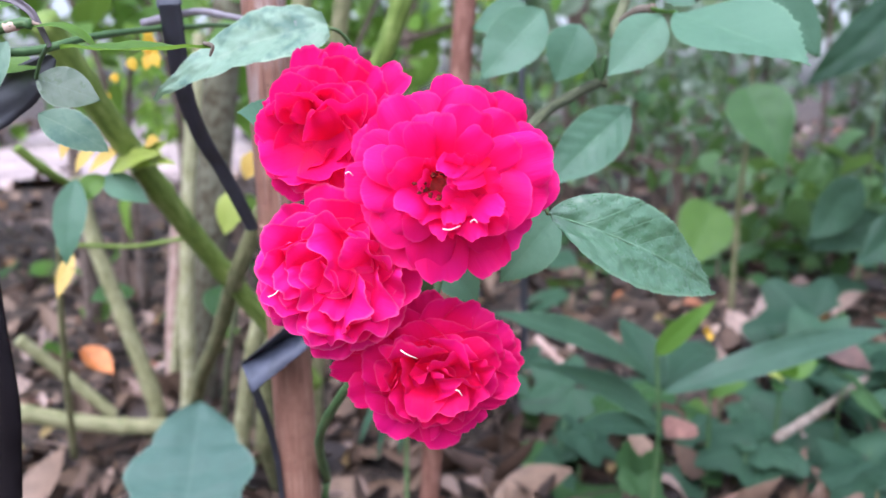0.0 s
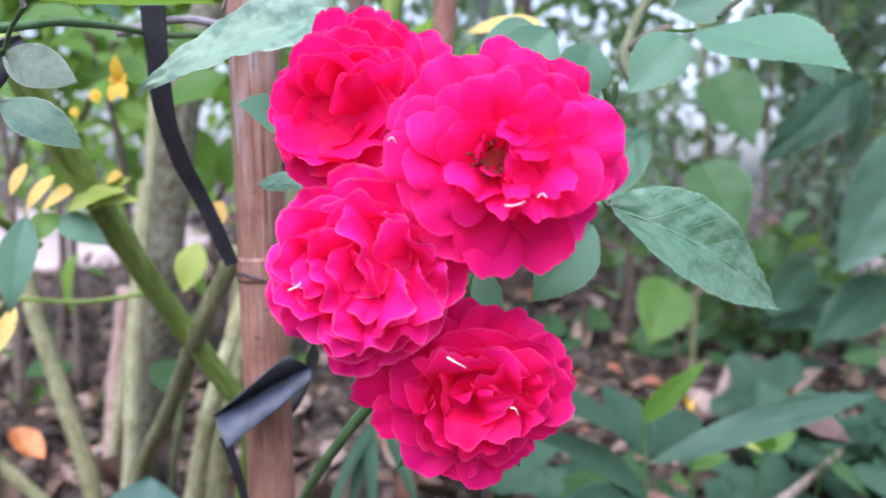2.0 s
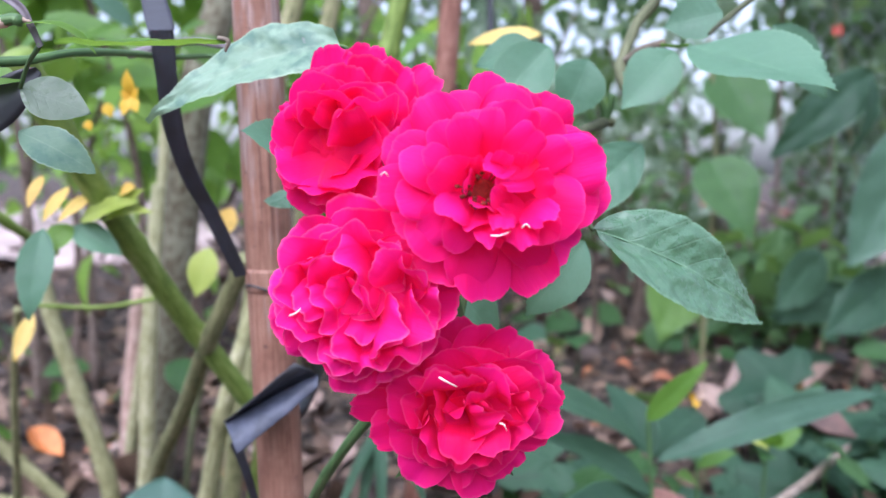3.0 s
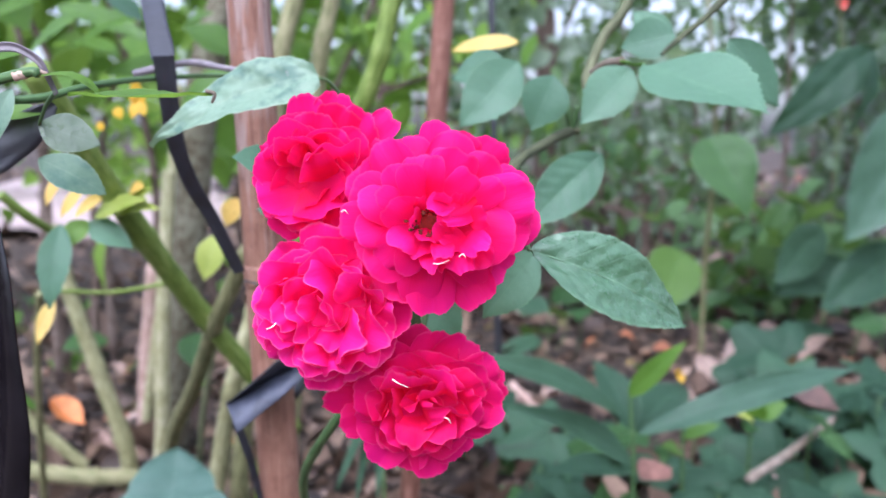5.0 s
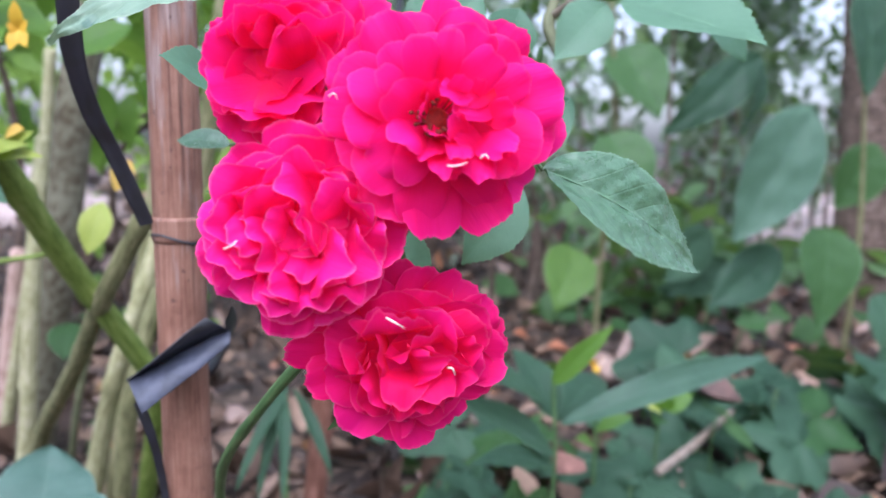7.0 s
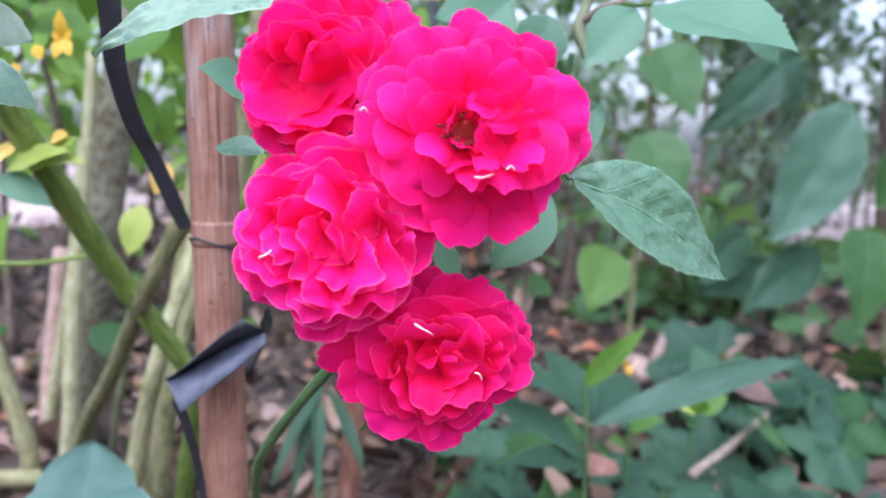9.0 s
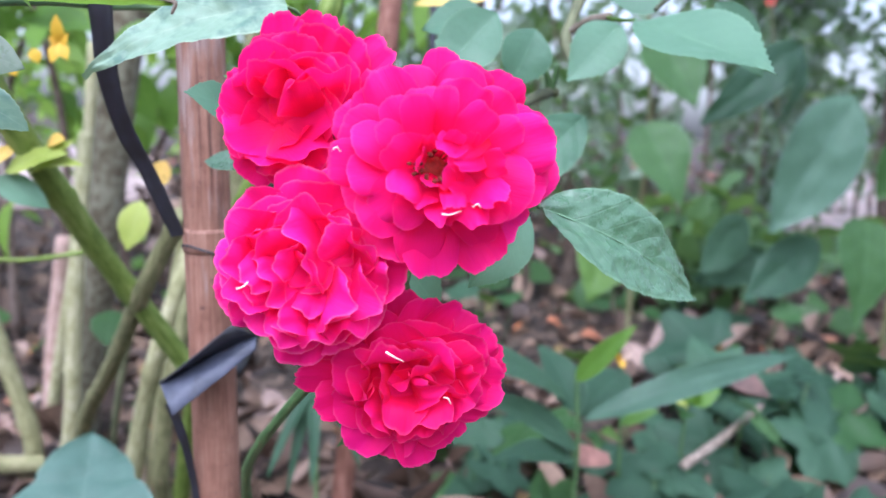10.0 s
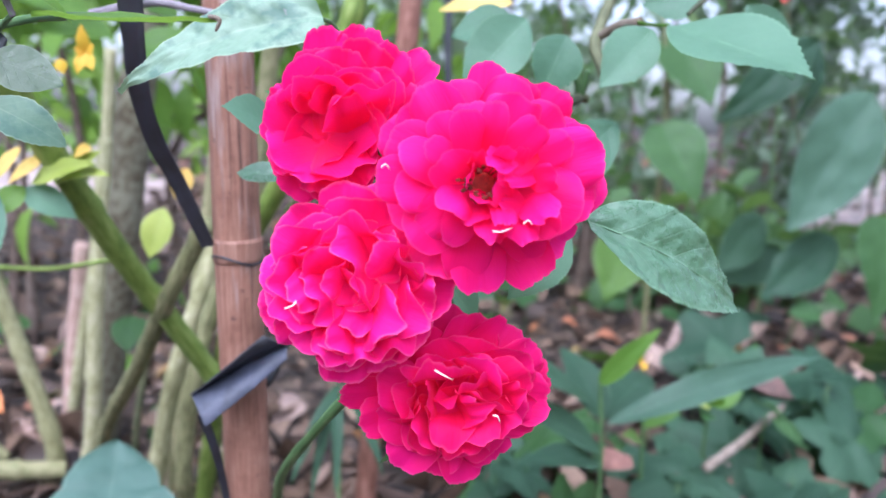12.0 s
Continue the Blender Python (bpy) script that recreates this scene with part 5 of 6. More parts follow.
cane_leaf((-0.462, 1.200, 0.204), (-0.508, 1.150, 0.200), (0, -0.6, 0.8), 0.022, SOFT_LEAF, 11)
cane_leaf((-0.302, 1.100, 0.235), (-0.298, 1.050, 0.201), (0, -0.9, 0.4), 0.022, SOFT_LEAF, 12)
cane_leaf((0.0640, 0.5400, 0.5620), (0.0205, 0.5560, 0.5575), (0, -0.8, 0.6), 0.0072, YELLOW_LEAF, 13)
cane_leaf((0.011, 0.850, 0.600), (0.042, 0.840, 0.594), (0, -0.8, 0.6), 0.008, YOUNG_LEAF, 14)
place_leaf(shrub, (-0.2195, 0.6392, 0.1400), (-0.2250, 0.7291, 0.2120), (0.05, -0.66, 0.75), 0.058, BLUISH_LEAF, shape="lobed", label="broad dull bluish green leaf", seed=77, ny=40, nx=14, fold=0.1, ripple=0.05, droop=0.05, quilt=0.02, pucker=0.03)
rgl = random.Random(9)
for i in range(26):
    px, py, dd = rgl.uniform(-0.62, -0.20), rgl.uniform(0.85, 1.25), rgl.uniform(0.55, 0.95)
    bs = Vector((px * py / 1.0, py, dd))
    dr = Vector((rgl.uniform(-1, 1), rgl.uniform(-0.6, 0.2), rgl.uniform(-0.6, 0.35))).normalized() * rgl.uniform(0.07, 0.13)
    place_leaf(shrub, bs, bs + dr, (rgl.gauss(0, 0.3), -0.5, 0.8), rgl.uniform(0.018, 0.032), rgl.choice((YOUNG_LEAF, LIGHT_LEAF, LIME_LEAF, SOFT_LEAF)), seed=300 + i, ny=16)
fl = Vector((-0.196, 0.571, 0.525))
for i in range(5):
    a = 2 * math.pi * i / 5 + 0.4
    d = Vector((math.cos(a) * 0.55, -0.25, math.sin(a)))
    place_leaf(shrub, fl, fl + d * (0.009 + 0.0075 * abs(math.sin(a))), (0, -1, 0.2), 0.0040, FLOWER_YELLOW, name="flower_petal", seed=80 + i, ny=10, nx=4)
for (px, s) in (((-0.215, 0.580, 0.521), 0.009), ((-0.235, 0.600, 0.511), 0.007), ((-0.257, 0.640, 0.497), 0.006)):
    place_leaf(shrub, px, Vector(px) + Vector((0.4 * s, 0, -s)), (0, -1, 0.2), s * 0.45, FLOWER_YELLOW, seed=int(s * 900), ny=10, nx=4)
for i, (bs, tp, wd, mat) in enumerate((  # broad leaves overhead
        ((-0.4956, 0.9673, 0.626), (-0.4137, 0.9388, 0.653), 0.0293, YOUNG_LEAF), ((-0.4032, 0.8565, 0.5747), (-0.3299, 0.8311, 0.622), 0.0198, LIGHT_LEAF), ((-0.3711, 0.9091, 0.5946), (-0.2991, 0.8811, 0.6237), 0.016, YOUNG_LEAF),
        ((-0.4323, 1.0206, 0.6565), (-0.3133, 0.9809, 0.6121), 0.0206, LIGHT_LEAF), ((-0.297, 0.9116, 0.6251), (-0.3407, 0.8868, 0.6562), 0.0185, GREY_GREEN), ((-0.4016, 0.8068, 0.581), (-0.4287, 0.7809, 0.6065), 0.0219, YOUNG_LEAF),
        ((-0.2885, 1.0125, 0.6258), (-0.2367, 0.9836, 0.6449), 0.0151, LIGHT_LEAF), ((-0.5655, 1.13, 0.6913), (-0.4991, 1.0899, 0.6351), 0.0302, YOUNG_LEAF))):
    place_leaf(shrub, bs, tp, (0.1, -0.6, 0.8), wd, mat, seed=360 + i, ny=24, droop=0.1)
back_stems = thing("tree_sapling", "slender saplings with brown bark behind the canes", "sapling", (-0.5, 1.5, 0.0))
for i, (pts, r0, r1, mat) in enumerate((
        ([(-0.235, 1.160, 0.760), (-0.288, 1.150, 0.600), (-0.318, 1.160, 0.420), (-0.345, 1.180, 0.250), (-0.40, 1.28, 0.0)], 0.022, 0.027, MOSSY_BARK),
        ([(-0.414, 1.280, 0.302), (-0.437, 1.300, 0.142), (-0.455, 1.300, -0.010), (-0.54, 1.33, 0.0)], 0.012, 0.017, PINK_BARK),
        ([(-0.359, 1.250, 0.580), (-0.370, 1.250, 0.437), (-0.384, 1.250, 0.316), (-0.45, 1.3, 0.0)], 0.008, 0.010, PALE_CANE))):
    part("stem", tube(rel(back_stems, pts), r0, r1, 12, 40, 0, 0.06, 20 + i), mat, back_stems)

# ---- weeds and low plants ----
def weed(at, label, leaves, mat, shape="long", stem=None):
    w = thing("weed", label, "weed", at)
    if stem:
        part("stem", tube(rel(w, stem), 0.0028, 0.0016, 8, 20), STEM_GREEN, w)
    for i, (bs, tp, fc, wd, m) in enumerate(leaves):
        place_leaf(w, bs, tp, fc, wd, m or mat, shape=shape, seed=100 + i, ny=24, droop=0.15, fold=0.2)
    return w


weed((0.20, 0.74, 0.0), "weed with long narrow grey-green leaves", [
    ((0.207, 0.740, 0.214), (0.460, 0.805, 0.263), (0.0, -0.75, 0.66), 0.0145, GREY_GREEN), ((0.193, 0.740, 0.234), (0.038, 0.700, 0.308), (0.0, -0.6, 0.8), 0.0145, None),
    ((0.200, 0.740, 0.256), (0.241, 0.705, 0.317), (-0.5, -0.8, 0.2), 0.010, YOUNG_LEAF), ((0.205, 0.740, 0.188), (0.076, 0.720, 0.253), (0, -0.5, 0.85), 0.016, None),
    ((0.204, 0.740, 0.222), (0.177, 0.800, 0.273), (0.2, -0.7, 0.7), 0.020, None), ((0.209, 0.750, 0.218), (0.292, 0.850, 0.226), (-0.2, -0.6, 0.8), 0.022, None),
    ((0.202, 0.740, 0.177), (0.104, 0.660, 0.212), (0, -0.5, 0.85), 0.014, None)], SHADE_LEAF, "long", [(0.20, 0.75, 0.0), (0.207, 0.745, 0.163), (0.200, 0.740, 0.261)])


weed((-0.0374, 0.7909, 0.0), "drooping clump of narrow grey-green grass blades", [
    ((-0.0373, 0.8079, 0.2362), (-0.0816, 0.7452, 0.163), (-0.3, -0.8, 0.5), 0.0062, None), ((-0.0436, 0.8082, 0.2307), (-0.0415, 0.7378, 0.1555), (0.2, -0.9, 0.3), 0.0060, None),
    ((-0.0347, 0.8074, 0.2363), (0.0034, 0.7517, 0.1636), (0.4, -0.8, 0.4), 0.0058, None), ((-0.0414, 0.8177, 0.2278), (-0.0636, 0.7501, 0.1431), (-0.2, -0.9, 0.3), 0.0055, None)],
    SHADE_LEAF, "long", [(-0.0374, 0.7909, 0.0), (-0.0385, 0.8109, 0.1741), (-0.0394, 0.8081, 0.2351)])
weed((0.311, 0.905, 0.0), "small weed with a yellow and pink flower head", [
    ((0.309, 0.904, 0.150), (0.345, 0.880, 0.175), (0.2, -0.6, 0.8), 0.010, None), ((0.309, 0.904, 0.130), (0.275, 0.880, 0.150), (-0.2, -0.6, 0.8), 0.010, None),
    ((0.2974, 0.8905, 0.232), (0.291, 0.884, 0.240), (-0.3, -0.9, 0.3), 0.0042, FLOWER_YELLOW), ((0.2974, 0.8905, 0.232), (0.300, 0.884, 0.223), (0.0, -0.9, 0.3), 0.0042, FLOWER_YELLOW),
    ((0.2984, 0.8925, 0.233), (0.310, 0.888, 0.242), (0.3, -0.9, 0.3), 0.0050, DRY_PALE)], LIGHT_LEAF, "oval", [(0.311, 0.905, 0.0), (0.309, 0.904, 0.14), (0.298, 0.892, 0.231)])
weed((0.420, 0.985, 0.0), "yellow-green seedlings under the weeds", [
    ((0.420, 0.975, 0.150), (0.382, 0.950, 0.168), (-0.2, -0.7, 0.7), 0.014, LIME_LEAF), ((0.420, 0.975, 0.150), (0.421, 0.955, 0.178), (0.0, -0.8, 0.6), 0.014, YOUNG_LEAF),
    ((0.425, 0.975, 0.150), (0.460, 0.965, 0.172), (0.2, -0.7, 0.7), 0.013, YOUNG_LEAF), ((0.420, 0.975, 0.140), (0.400, 0.940, 0.142), (0.0, -0.6, 0.8), 0.013, SOFT_LEAF)],
    LIME_LEAF, "oval", [(0.420, 0.985, 0.0), (0.421, 0.980, 0.09), (0.421, 0.975, 0.152)])


def palmate(seed, rings=5, seg=36):
    """A five-lobed leaf, one metre from stalk to tip, its upper side towards +z."""
    bm = bmesh.new()
    uvl = bm.loops.layers.uv.new("UVMap")
    rows = []
    for k in range(seg + 1):
        th = radians(-155 + 310 * k / seg)
        rad = (0.84 + 0.16 * math.cos(6 * th)) * (1 - 0.32 * (abs(th) / 2.7) ** 2) + 0.03 * math.sin(th * 17 + seed)
        row = []
        for i in range(rings + 1):
            q = i / rings * rad * 0.72
            z = 0.05 * math.cos(6 * th) * q - 0.22 * q * q + 0.03 * math.sin(q * 9 + th * 2 + seed)
            row.append(bm.verts.new((q * math.sin(th), q * math.cos(th) + 0.28, z)))
        rows.append(row)
    for k in range(seg):
        for i in range(rings):
            a, b, c, d = rows[k][i], rows[k + 1][i], rows[k + 1][i + 1], rows[k][i + 1]
            f = bm.faces.new((a, b, c, d))
            for lp, (kk, ii) in zip(f.loops, ((k, i), (k + 1, i), (k + 1, i + 1), (k, i + 1))):
                t6 = ((-155 + 310 * kk / seg) / 60.0 + 0.5) % 1.0
                lp[uvl].uv = (t6, ii / rings)
    bmesh.ops.remove_doubles(bm, verts=bm.verts, dist=0.0005)
    return bm


def vine_patch(name, label, area, count, size, mats, seed, lift=(0.02, 0.16), shape="lobed"):
    """Low creeping plants: each leaf on its own upright stalk."""
    rg = random.Random(seed)
    x0, x1, y0, y1 = area
    v = thing(name, label, "ground plant", ((x0 + x1) / 2, (y0 + y1) / 2, 0.0), "creeping plants")
    meshes = [mesh_of("leaf", palmate(seed * 7 + k) if shape == "lobed" else leaf(1.0, 0.42, shape, 0.12, 0.10, 0, 0.05, seed * 7 + k, 20, 8, 5.0), mats[k % len(mats)]) for k in range(5)]
    for i in range(count):
        x, y = rg.uniform(x0, x1), rg.uniform(y0, y1)
        h = rg.uniform(*lift)
        s = size * rg.uniform(0.6, 1.25)
        az = rg.uniform(0, 6.28)
        base = Vector((x, y, ground_height(x, y) + h))
        d = Vector((math.cos(az), math.sin(az) - 0.35, rg.uniform(-0.5, 0.1)))
        ob = part("leaf", rg.choice(meshes), None, v)
        ob.matrix_local = aim(base - v.location, base - v.location + d, (rg.gauss(0, 0.4), -0.4 + rg.gauss(0, 0.4), 0.9)) @ Matrix.Diagonal((s, s, s, 1))
        part("leaf_stalk", tube(rel(v, [(x + rg.uniform(-0.03, 0.03), y + 0.02, 0.0), (x, y + 0.01, h * 0.6), base]), 0.0013, 0.001, 5, 5), STEM_GREEN, v)


vine_patch("creeping_plant", "low creeping plants with lobed dull green leaves", (0.50, 1.05, 0.93, 1.28), 36, 0.125, (SHADE_LEAF, SHADE_LEAF, SHADE_LEAF, SOFT_LEAF, SHADE_LEAF), 3, (0.04, 0.15))
vine_patch("creeping_plant", "low creeping plants with lobed green leaves", (0.08, 0.55, 0.78, 1.15), 34, 0.10, (SHADE_LEAF, SHADE_LEAF, SOFT_LEAF), 4, (0.01, 0.09))
vine_patch("creeping_plant", "scattered seedlings with soft green leaves", (0.2, 1.3, 1.5, 2.4), 34, 0.10, (SOFT_LEAF, SHADE_LEAF), 5, (0.02, 0.16), "oval")
vine_patch("creeping_plant", "sparse green seedlings among the fallen leaves", (-1.2, -0.2, 1.3, 2.6), 24, 0.08, (SOFT_LEAF, YOUNG_LEAF), 6, (0.01, 0.08), "oval")

# ---- broad-leaved sapling ----
sap = thing("sapling", "sapling with broad pointed green leaves", "sapling", (0.95, 1.72, 0.0))
part("stem", tube(rel(sap, [(0.95, 1.72, 0.0), (0.99, 1.70, 0.25), (0.90, 1.68, 0.55), (0.80, 1.62, 0.95)]), 0.004, 0.002, 10, 30, 0.08), DARK_TWIG, sap)
part("stem", tube(rel(sap, [(0.62, 1.72, 0.0), (0.60, 1.66, 0.25), (0.57, 1.55, 0.5), (0.52, 1.48, 0.75)]), 0.006, 0.003, 10, 30, 0.08), OLIVE_CANE, sap)
part("stem", tube(rel(sap, [(1.2, 1.68, 0.0), (1.2, 1.66, 0.3), (1.15, 1.62, 0.6), (1.1, 1.6, 0.9)]), 0.006, 0.003, 10, 30, 0.08), OLIVE_CANE, sap)

def sapling_leaf(base, tip, face, width, mat, shape, seed):
    place_leaf(sap, base, tip, face, width, mat, shape=shape, seed=140 + seed, ny=26, droop=0.08, ripple=0.03, fold=0.15, pucker=0.02, nx=14)


sapling_leaf((1.028, 1.620, 0.582), (0.855, 1.580, 0.297), (0.1, -0.95, 0.3), 0.088, GREY_GREEN, "oval", 0)
sapling_leaf((0.8673, 1.5452, 0.6542), (0.8045, 1.5175, 0.5049), (0.5, -0.8, -0.2), 0.026, SHADE_LEAF, "oval", 1)
sapling_leaf((1.101, 1.640, 0.322), (1.064, 1.580, 0.097), (0.1, -0.95, 0.3), 0.078, SOFT_LEAF, "heart", 2)
sapling_leaf((1.013, 1.660, 0.275), (0.816, 1.600, 0.156), (0.1, -0.9, 0.4), 0.055, SHADE_LEAF, "oval", 3)
sapling_leaf((0.532, 1.480, 0.504), (0.591, 1.420, 0.352), (0.05, -0.95, 0.25), 0.058, SOFT_LEAF, "heart", 4)
sapling_leaf((0.565, 1.520, 0.665), (0.620, 1.460, 0.530), (0, -0.9, 0.4), 0.064, SOFT_LEAF, "heart", 5)
sapling_leaf((0.571, 1.740, 0.258), (0.511, 1.680, 0.124), (0.05, -0.95, 0.25), 0.064, LIGHT_LEAF, "heart", 6)
sapling_leaf((1.110, 1.600, 0.834), (1.104, 1.550, 0.602), (0.1, -0.95, 0.2), 0.060, SHADE_LEAF, "oval", 7)
sapling_leaf((0.8785, 1.5660, 0.6732), (0.6745, 1.5594, 0.5062), (0.1, -0.9, 0.35), 0.046, SHADE_LEAF, "long", 8)
sapling_leaf((0.978, 1.800, 0.217), (0.792, 1.750, 0.158), (0, -0.8, 0.6), 0.05, SHADE_LEAF, "oval", 9)
sapling_leaf((0.887, 1.750, 0.313), (0.766, 1.700, 0.192), (0.2, -0.9, 0.3), 0.05, SHADE_LEAF, "oval", 10)
sapling_leaf((1.253, 1.700, 0.510), (1.165, 1.700, 0.362), (0.1, -0.9, 0.3), 0.065, SOFT_LEAF, "oval", 11)
sapling_leaf((1.220, 1.600, 0.189), (1.256, 1.550, 0.004), (0.1, -0.9, 0.3), 0.07, SHADE_LEAF, "heart", 12)

# ---- trees and hedge behind ----
def tree_trunk(name, label, pts, r0, r1, mat, seed):
    t = thing(name, label, "tree", pts[0], "trees")
    part("trunk", tube(rel(t, pts), r0, r1, 20, 60, 0, 0.10, seed), mat, t)
    return t


big_tree = tree_trunk("tree", "tree with a rough brown trunk", [(1.56, 2.1, -0.05), (1.54, 2.1, 0.5), (1.53, 2.12, 1.2), (1.6, 2.15, 2.6)], 0.085, 0.06, DARK_BARK, 31)
tree_trunk("tree", "slim tree with grey-brown bark", [(0.55, 3.6, -0.05), (0.57, 3.6, 0.8), (0.52, 3.6, 1.8), (0.6, 3.6, 3.0)], 0.05, 0.03, DARK_BARK, 32)
tree_trunk("tree", "slim tree with grey-brown bark", [(-0.15, 3.2, -0.05), (-0.12, 3.2, 0.8), (-0.2, 3.2, 1.8), (-0.1, 3.2, 3.0)], 0.04, 0.025, DARK_BARK, 33)


def foliage(name, label, centre, size, count, ln, mat, seed, stems=5):
    """A bush: stems and a crown of many small leaves in uneven clumps."""
    rg = random.Random(seed)
    b = thing(name, label, "bush", (centre[0], centre[1], 0.0), "garden bushes")
    verts, faces, uvs = [], [], []
    clumps = [(rg.gauss(0, 0.42) * size[0], rg.gauss(0, 0.42) * size[1], rg.uniform(-1, 1) * size[2]) for _ in range(26)]
    for i in range(count):
        c = rg.choice(clumps)
        s = 0.26 * (0.5 + rg.random())
        p = Vector((c[0] + rg.gauss(0, s) * size[0], c[1] + rg.gauss(0, s) * size[1], centre[2] + c[2] + rg.gauss(0, s) * size[2]))
        if p.z < 0.01:
            continue
        l = ln * rg.uniform(0.55, 1.35)
        m = Matrix.Translation(p) @ Euler((rg.gauss(-0.5, 0.5), rg.gauss(0, 0.5), rg.uniform(0, 6.28))).to_matrix().to_4x4()
        add_leaf(verts, faces, uvs, m, l, l * rg.uniform(0.22, 0.36), rg.uniform(0.0, 0.5), rg.uniform(0, 0.5))
    crown = part("crown", quads_mesh("crown", verts, faces, uvs, mat), mat, b)
    tagged(crown, kind="stuff")
    for i in range(stems):
        x, y = rg.gauss(0, 0.25) * size[0], rg.gauss(0, 0.25) * size[1]
        top = rg.choice(clumps)
        part("stem", tube([(x, y, -0.02), (x * 1.2, y, centre[2] * 0.5), (top[0], top[1], max(0.2, centre[2] + top[2]))], 0.010, 0.004, 8, 16, 0, 0.08, seed + i), DARK_BARK, b)
    return b


def crown_on(tree, centre, size, count, ln, mat, seed):
    """Limbs and an uneven crown of leaves on a trunk."""
    rg = random.Random(seed)
    verts, faces, uvs = [], [], []
    o = tree.location
    clumps = [Vector((rg.gauss(0, 0.5) * size[0], rg.gauss(0, 0.5) * size[1], rg.uniform(-1, 1) * size[2])) + Vector(centre) for _ in range(34)]
    for c in clumps[:10]:
        top = Vector((o.x, o.y, 2.2))
        part("limb", tube(rel(tree, [top, top.lerp(c, 0.5) + Vector((0, 0, 0.15)), c]), 0.022, 0.006, 8, 16, 0, 0.1, seed), DARK_BARK, tree)
    for i in range(count):
        p = rg.choice(clumps) + Vector((rg.gauss(0, 0.22), rg.gauss(0, 0.22), rg.gauss(0, 0.15))) - o
        l = ln * rg.uniform(0.6, 1.3)
        m = Matrix.Translation(p) @ Euler((rg.gauss(-0.4, 0.5), rg.gauss(0, 0.5), rg.uniform(0, 6.28))).to_matrix().to_4x4()
        add_leaf(verts, faces, uvs, m, l, l * rg.uniform(0.24, 0.36), rg.uniform(0.0, 0.5), rg.uniform(0, 0.5))
    tagged(part("crown", quads_mesh("crown", verts, faces, uvs, mat), mat, tree), kind="stuff")


# leaf crown out of view, added over the trunk for shade
crown_on(big_tree, (1.9, 2.1, 3.1), (0.9, 0.7, 0.4), 2200, 0.17, FAR_LEAF, 301)
# bright shrubs beyond the canes
foliage("bush", "sparse light green bush", (-0.02, 3.5, 1.35), (0.60, 0.3, 0.45), 600, 0.085, GREY_LEAF, 230, 4)
foliage("bush", "sparse light green bush", (1.02, 3.6, 1.36), (0.46, 0.3, 0.40), 330, 0.085, FAR_LEAF, 231, 2)
foliage("bush", "bright yellow-green leafy bush", (-0.70, 1.75, 0.98), (0.45, 0.30, 0.36), 540, 0.085, SUN_LEAF, 201)
foliage("bush", "bright green leafy bush", (-0.30, 2.1, 0.90), (0.45, 0.35, 0.45), 680, 0.08, SUN_LEAF, 202)
foliage("bush", "bright green leafy bush", (-1.5, 2.3, 0.98), (0.6, 0.4, 0.40), 1000, 0.09, SUN_LEAF, 203)
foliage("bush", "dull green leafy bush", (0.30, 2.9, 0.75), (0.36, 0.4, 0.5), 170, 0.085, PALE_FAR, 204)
foliage("bush", "small light green shrub behind the roses", (0.56, 2.3, 0.52), (0.26, 0.2, 0.17), 150, 0.05, FAR_LEAF, 214, 4)
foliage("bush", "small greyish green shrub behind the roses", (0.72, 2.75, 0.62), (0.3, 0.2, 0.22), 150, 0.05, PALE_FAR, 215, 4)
foliage("bush", "thin dark green twiggy bush", (1.36, 2.9, 1.22), (0.24, 0.2, 0.26), 230, 0.060, FAR_LEAF, 233, 1)
foliage("bush", "thin dark green twiggy bush", (2.30, 3.3, 1.05), (0.34, 0.2, 0.42), 300, 0.060, FAR_LEAF, 232, 4)
foliage("bush", "low dark green undergrowth", (1.12, 2.3, 0.16), (0.5, 0.4, 0.16), 360, 0.085, FAR_LEAF, 211, 2)
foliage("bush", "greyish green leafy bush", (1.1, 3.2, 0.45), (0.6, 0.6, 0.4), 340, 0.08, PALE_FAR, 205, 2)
foliage("bush", "greyish green leafy bush", (1.58, 2.9, 0.75), (0.22, 0.4, 0.5), 650, 0.08, GREY_LEAF, 206)
foliage("bush", "dark green leafy bush", (3.3, 3.2, 0.8), (0.45, 0.5, 0.7), 800, 0.10, FAR_LEAF, 207)
foliage("bush", "sparse light green bush", (1.5, 4.6, 1.0), (0.5, 0.4, 0.5), 230, 0.11, GREY_LEAF, 212, 3)
foliage("bush", "sparse light green bush", (0.85, 4.2, 0.9), (0.4, 0.4, 0.5), 170, 0.11, FAR_LEAF, 213, 3)
for i, (x, y, z, sx, sz, mt) in enumerate((
        (-4.2, 6.5, 1.3, 1.1, 1.2, FAR_LEAF), (-2.4, 7.2, 1.5, 1.0, 1.1, SUN_LEAF), (-0.7, 6.4, 1.4, 0.9, 1.1, SUN_LEAF), (0.55, 6.8, 1.0, 0.5, 0.8, GREY_LEAF),
        (1.9, 7.5, 0.65, 1.0, 0.6, GREY_LEAF), (2.75, 5.2, 1.2, 0.42, 1.1, GREY_LEAF), (3.3, 6.2, 1.2, 0.35, 1.1, FAR_LEAF), (7.6, 9.8, 0.6, 0.9, 0.5, GREY_LEAF), (6.2, 6.0, 1.6, 0.8, 1.5, FAR_LEAF), (-6.0, 6.0, 1.6, 1.5, 1.5, FAR_LEAF))):
    foliage("bush", "tall leafy garden bush", (x, y, z), (sx, 0.7, sz), 800, 0.15, mt, 220 + i)
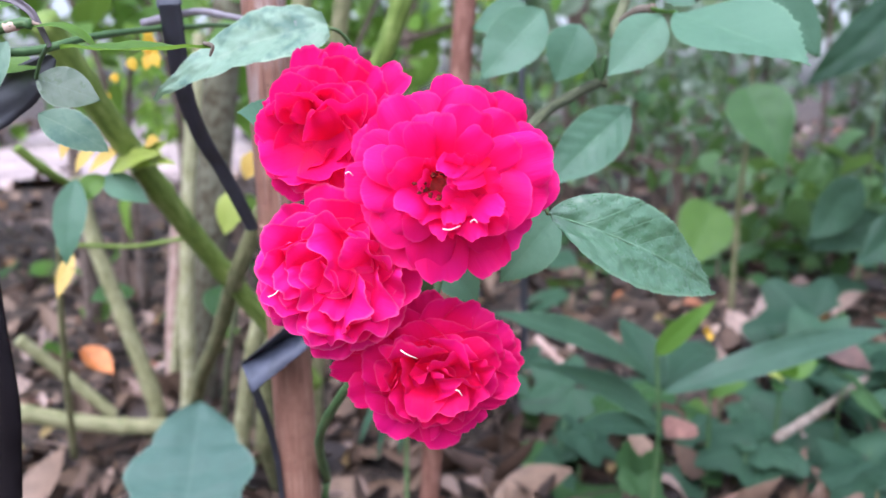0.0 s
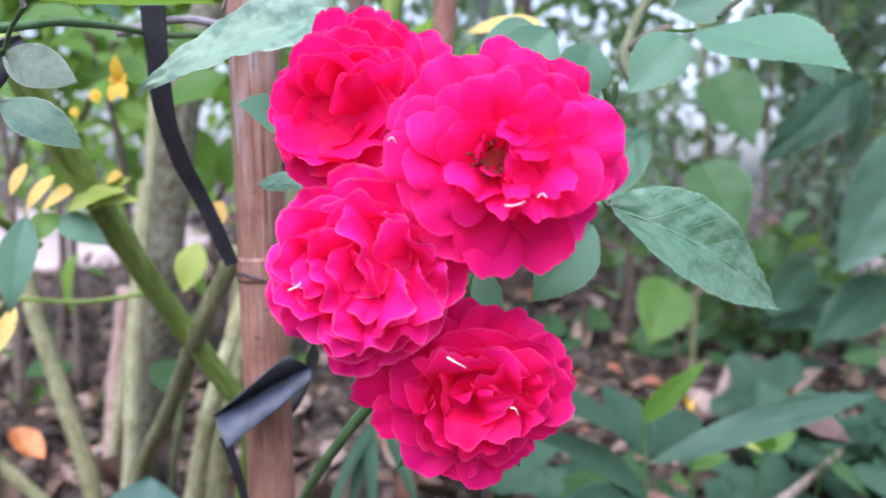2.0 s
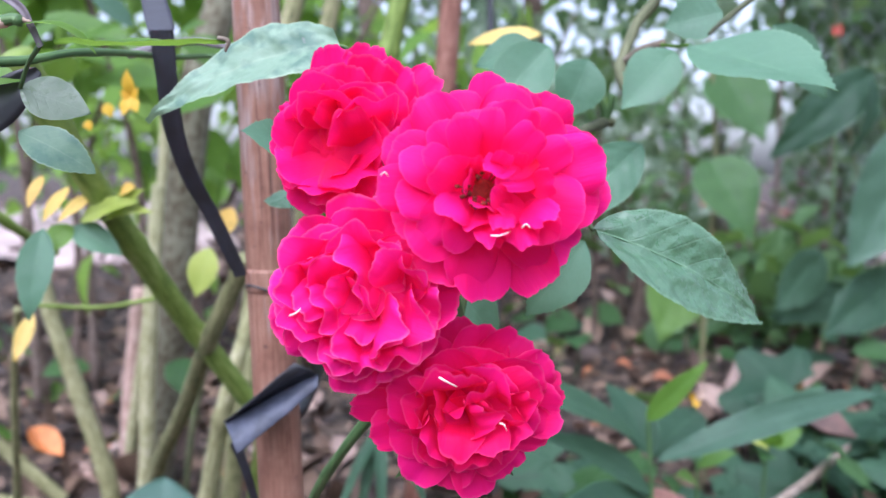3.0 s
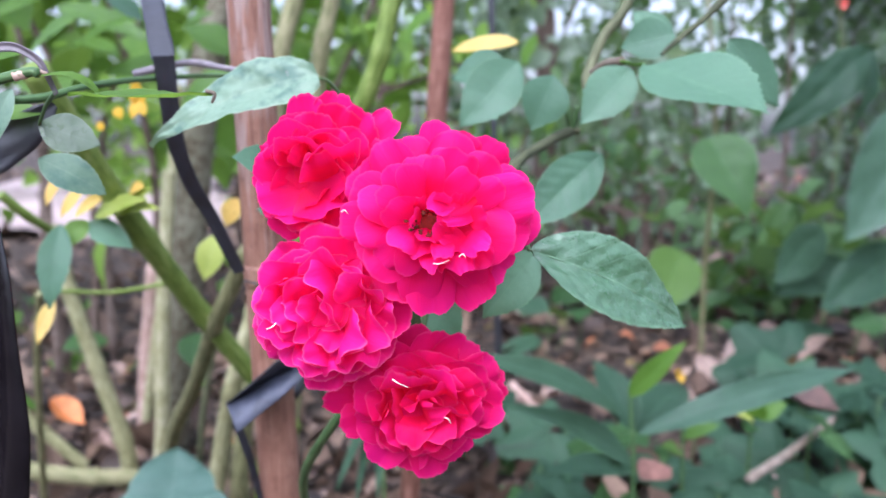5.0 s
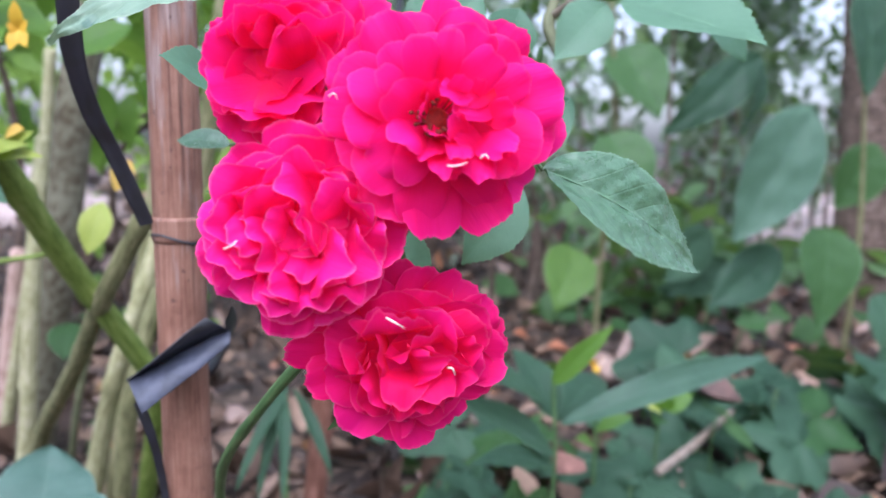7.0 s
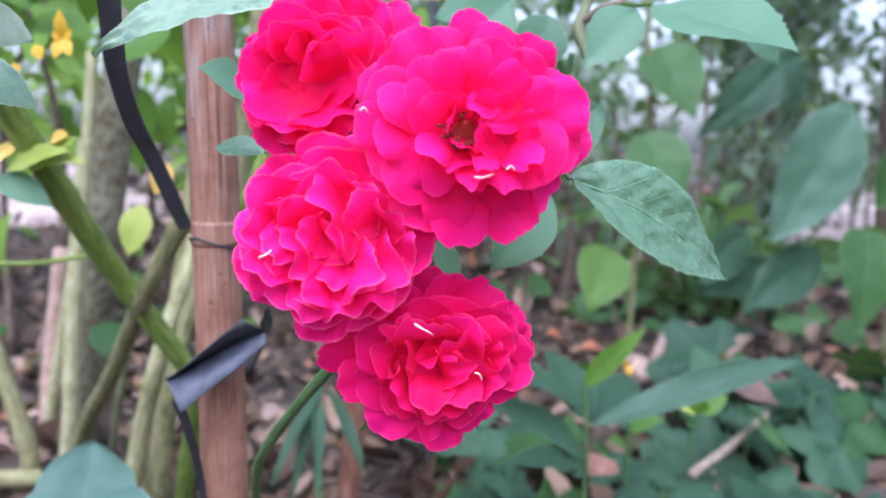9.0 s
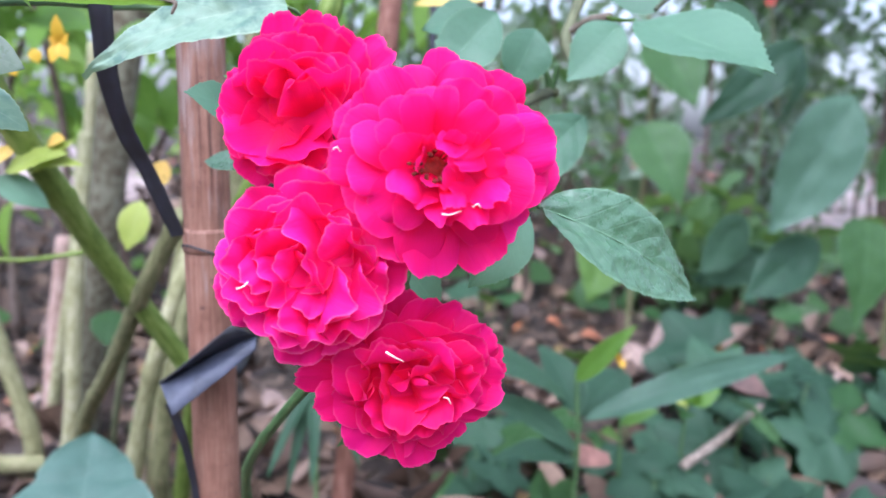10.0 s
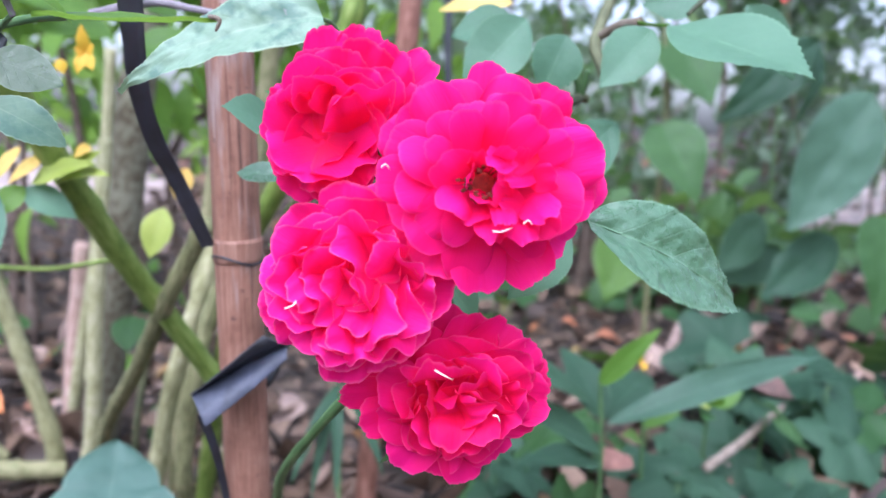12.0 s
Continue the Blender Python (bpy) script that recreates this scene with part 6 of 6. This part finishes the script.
# unseen bushes behind and beside the camera, added for reflections
for i, (x, y) in enumerate(((-3, -3.5), (0.5, -4.2), (3.2, -3.2), (-4.5, 0.0), (4.8, 0.2))):
    foliage("bush", "added leafy green bush out of view", (x, y, 0.9), (1.2, 0.8, 0.8), 900, 0.14, FAR_LEAF, 240 + i)


# ---- chain-link fence ----
def chain_link():
    fence = thing("chain_link_fence", "grey galvanised chain-link fence", "fence", (2.85, 2.6, 0.0))
    bm = bmesh.new()
    x0, x1, h, s, r = -1.55, 2.4, 1.6, 0.075, 0.0017
    n = int((x1 - x0) / s)
    for i in range(n):
        xa = x0 + i * s
        pts = []
        k = 0
        while k * s / 2 <= h:
            pts.append(Vector((xa + (s / 2 if k % 2 else -0.002), 0.003 * (1 if k % 2 else -1), k * s / 2)))
            k += 1
        for sign in (1, -1):
            ring_prev = None
            for j, p in enumerate(pts):
                q = Vector((xa + (p.x - xa) * sign, p.y * sign, p.z)) if sign < 0 else p
                ring = [bm.verts.new(q + Vector((r * math.cos(a), r * math.sin(a), 0))) for a in (0.5, 2.6, 4.7)]
                if ring_prev:
                    for m in range(3):
                        bm.faces.new((ring_prev[m], ring_prev[(m + 1) % 3], ring[(m + 1) % 3], ring[m]))
                ring_prev = ring
    part("mesh", bm, WIRE, fence)
    for x in (0.6, 2.4):
        part("post", tube([(x, 0.03, -0.1), (x, 0.03, 1.7)], 0.02, 0.02, 14, 4), WIRE, fence)
    part("rail", tube([(-1.55, 0.03, 1.62), (2.4, 0.03, 1.62)], 0.012, 0.012, 10, 4), WIRE, fence)


chain_link()

red = thing("flowering_stem", "thin stem with one small red flower", "flower", (1.01, 1.96, 0.0))
part("stem", tube(rel(red, [(1.01, 1.96, 0.0), (1.02, 1.96, 0.45), (1.0056, 1.958, 0.810)]), 0.003, 0.0018, 8, 18), STEM_GREEN, red)
for a in range(5):
    d = Vector((math.cos(a * 1.257 + 0.4), -0.45, math.sin(a * 1.257 + 0.4))).normalized()
    c = Vector((1.0056, 1.955, 0.8163))
    place_leaf(red, c, c + d * 0.017, (-d.x * 0.4, -1.0, -d.z * 0.4), 0.008, RED_FLOWER, name="petal", seed=160 + a, ny=10)

# ---- loose things on the ground ----
def stick(label, pts, r, mat=TWIG_BROWN, seed=0):
    s = thing("stick", label, "stick", pts[0], "dry sticks")
    part("shaft", tube(rel(s, pts), r, r * 0.7, 9, 20, 0, 0.15, seed), mat, s)


stick("dry pale stick lying among the weeds", [(0.388, 0.900, 0.100), (0.475, 0.980, 0.102), (0.618, 1.120, 0.107), (0.640, 1.145, 0.108)], 0.0062, TAN_STICK, 1)
stick("dry pale stick on the ground", [(0.148, 1.250, 0.113), (0.177, 1.200, 0.092), (0.203, 1.170, 0.083)], 0.007, PINK_BARK, 2)


def dry_leaf(label, base, tip, width, mat, seed):
    d = thing("dry_leaf", label, "dry leaf", base, "fallen leaves")
    place_leaf(d, base, tip, (0.1, -0.3, 0.9), width, mat, name="blade", seed=seed, droop=-0.3, fold=0.8, ny=14)


dry_leaf("orange fallen leaf on the litter", (-0.595, 1.300, 0.082), (-0.536, 1.280, 0.044), 0.022, DRY_ORANGE, 1)
dry_leaf("pale dry curled leaf on the litter", (0.206, 1.250, -0.035), (0.272, 1.200, -0.050), 0.025, DRY_PALE, 2)
dry_leaf("pale dry curled leaf on the litter", (0.082, 1.350, -0.022), (0.177, 1.350, -0.035), 0.025, DRY_PALE, 3)

scrap = thing("plastic_scrap", "crumpled scrap of blue plastic on the litter", "plastic scrap", (0.10, 1.90, ground_height(0.10, 1.90) + 0.025))
part("film", leaf(0.042, 0.014, "lobed", 0.5, -0.2, 0, 0.12, 5, 14, 8, 3.0, pucker=0.12), BLUE_PLASTIC, scrap)
dry_leaf("large brown leaf curled up on the weeds", (0.4724, 1.0093, 0.1754), (0.5300, 0.9662, 0.1600), 0.030, DRY_BROWN, 4)
dry_leaf("round pinkish brown fallen leaf", (0.2426, 0.8471, 0.1250), (0.2865, 0.8760, 0.1270), 0.020, DRY_PINK, 5)
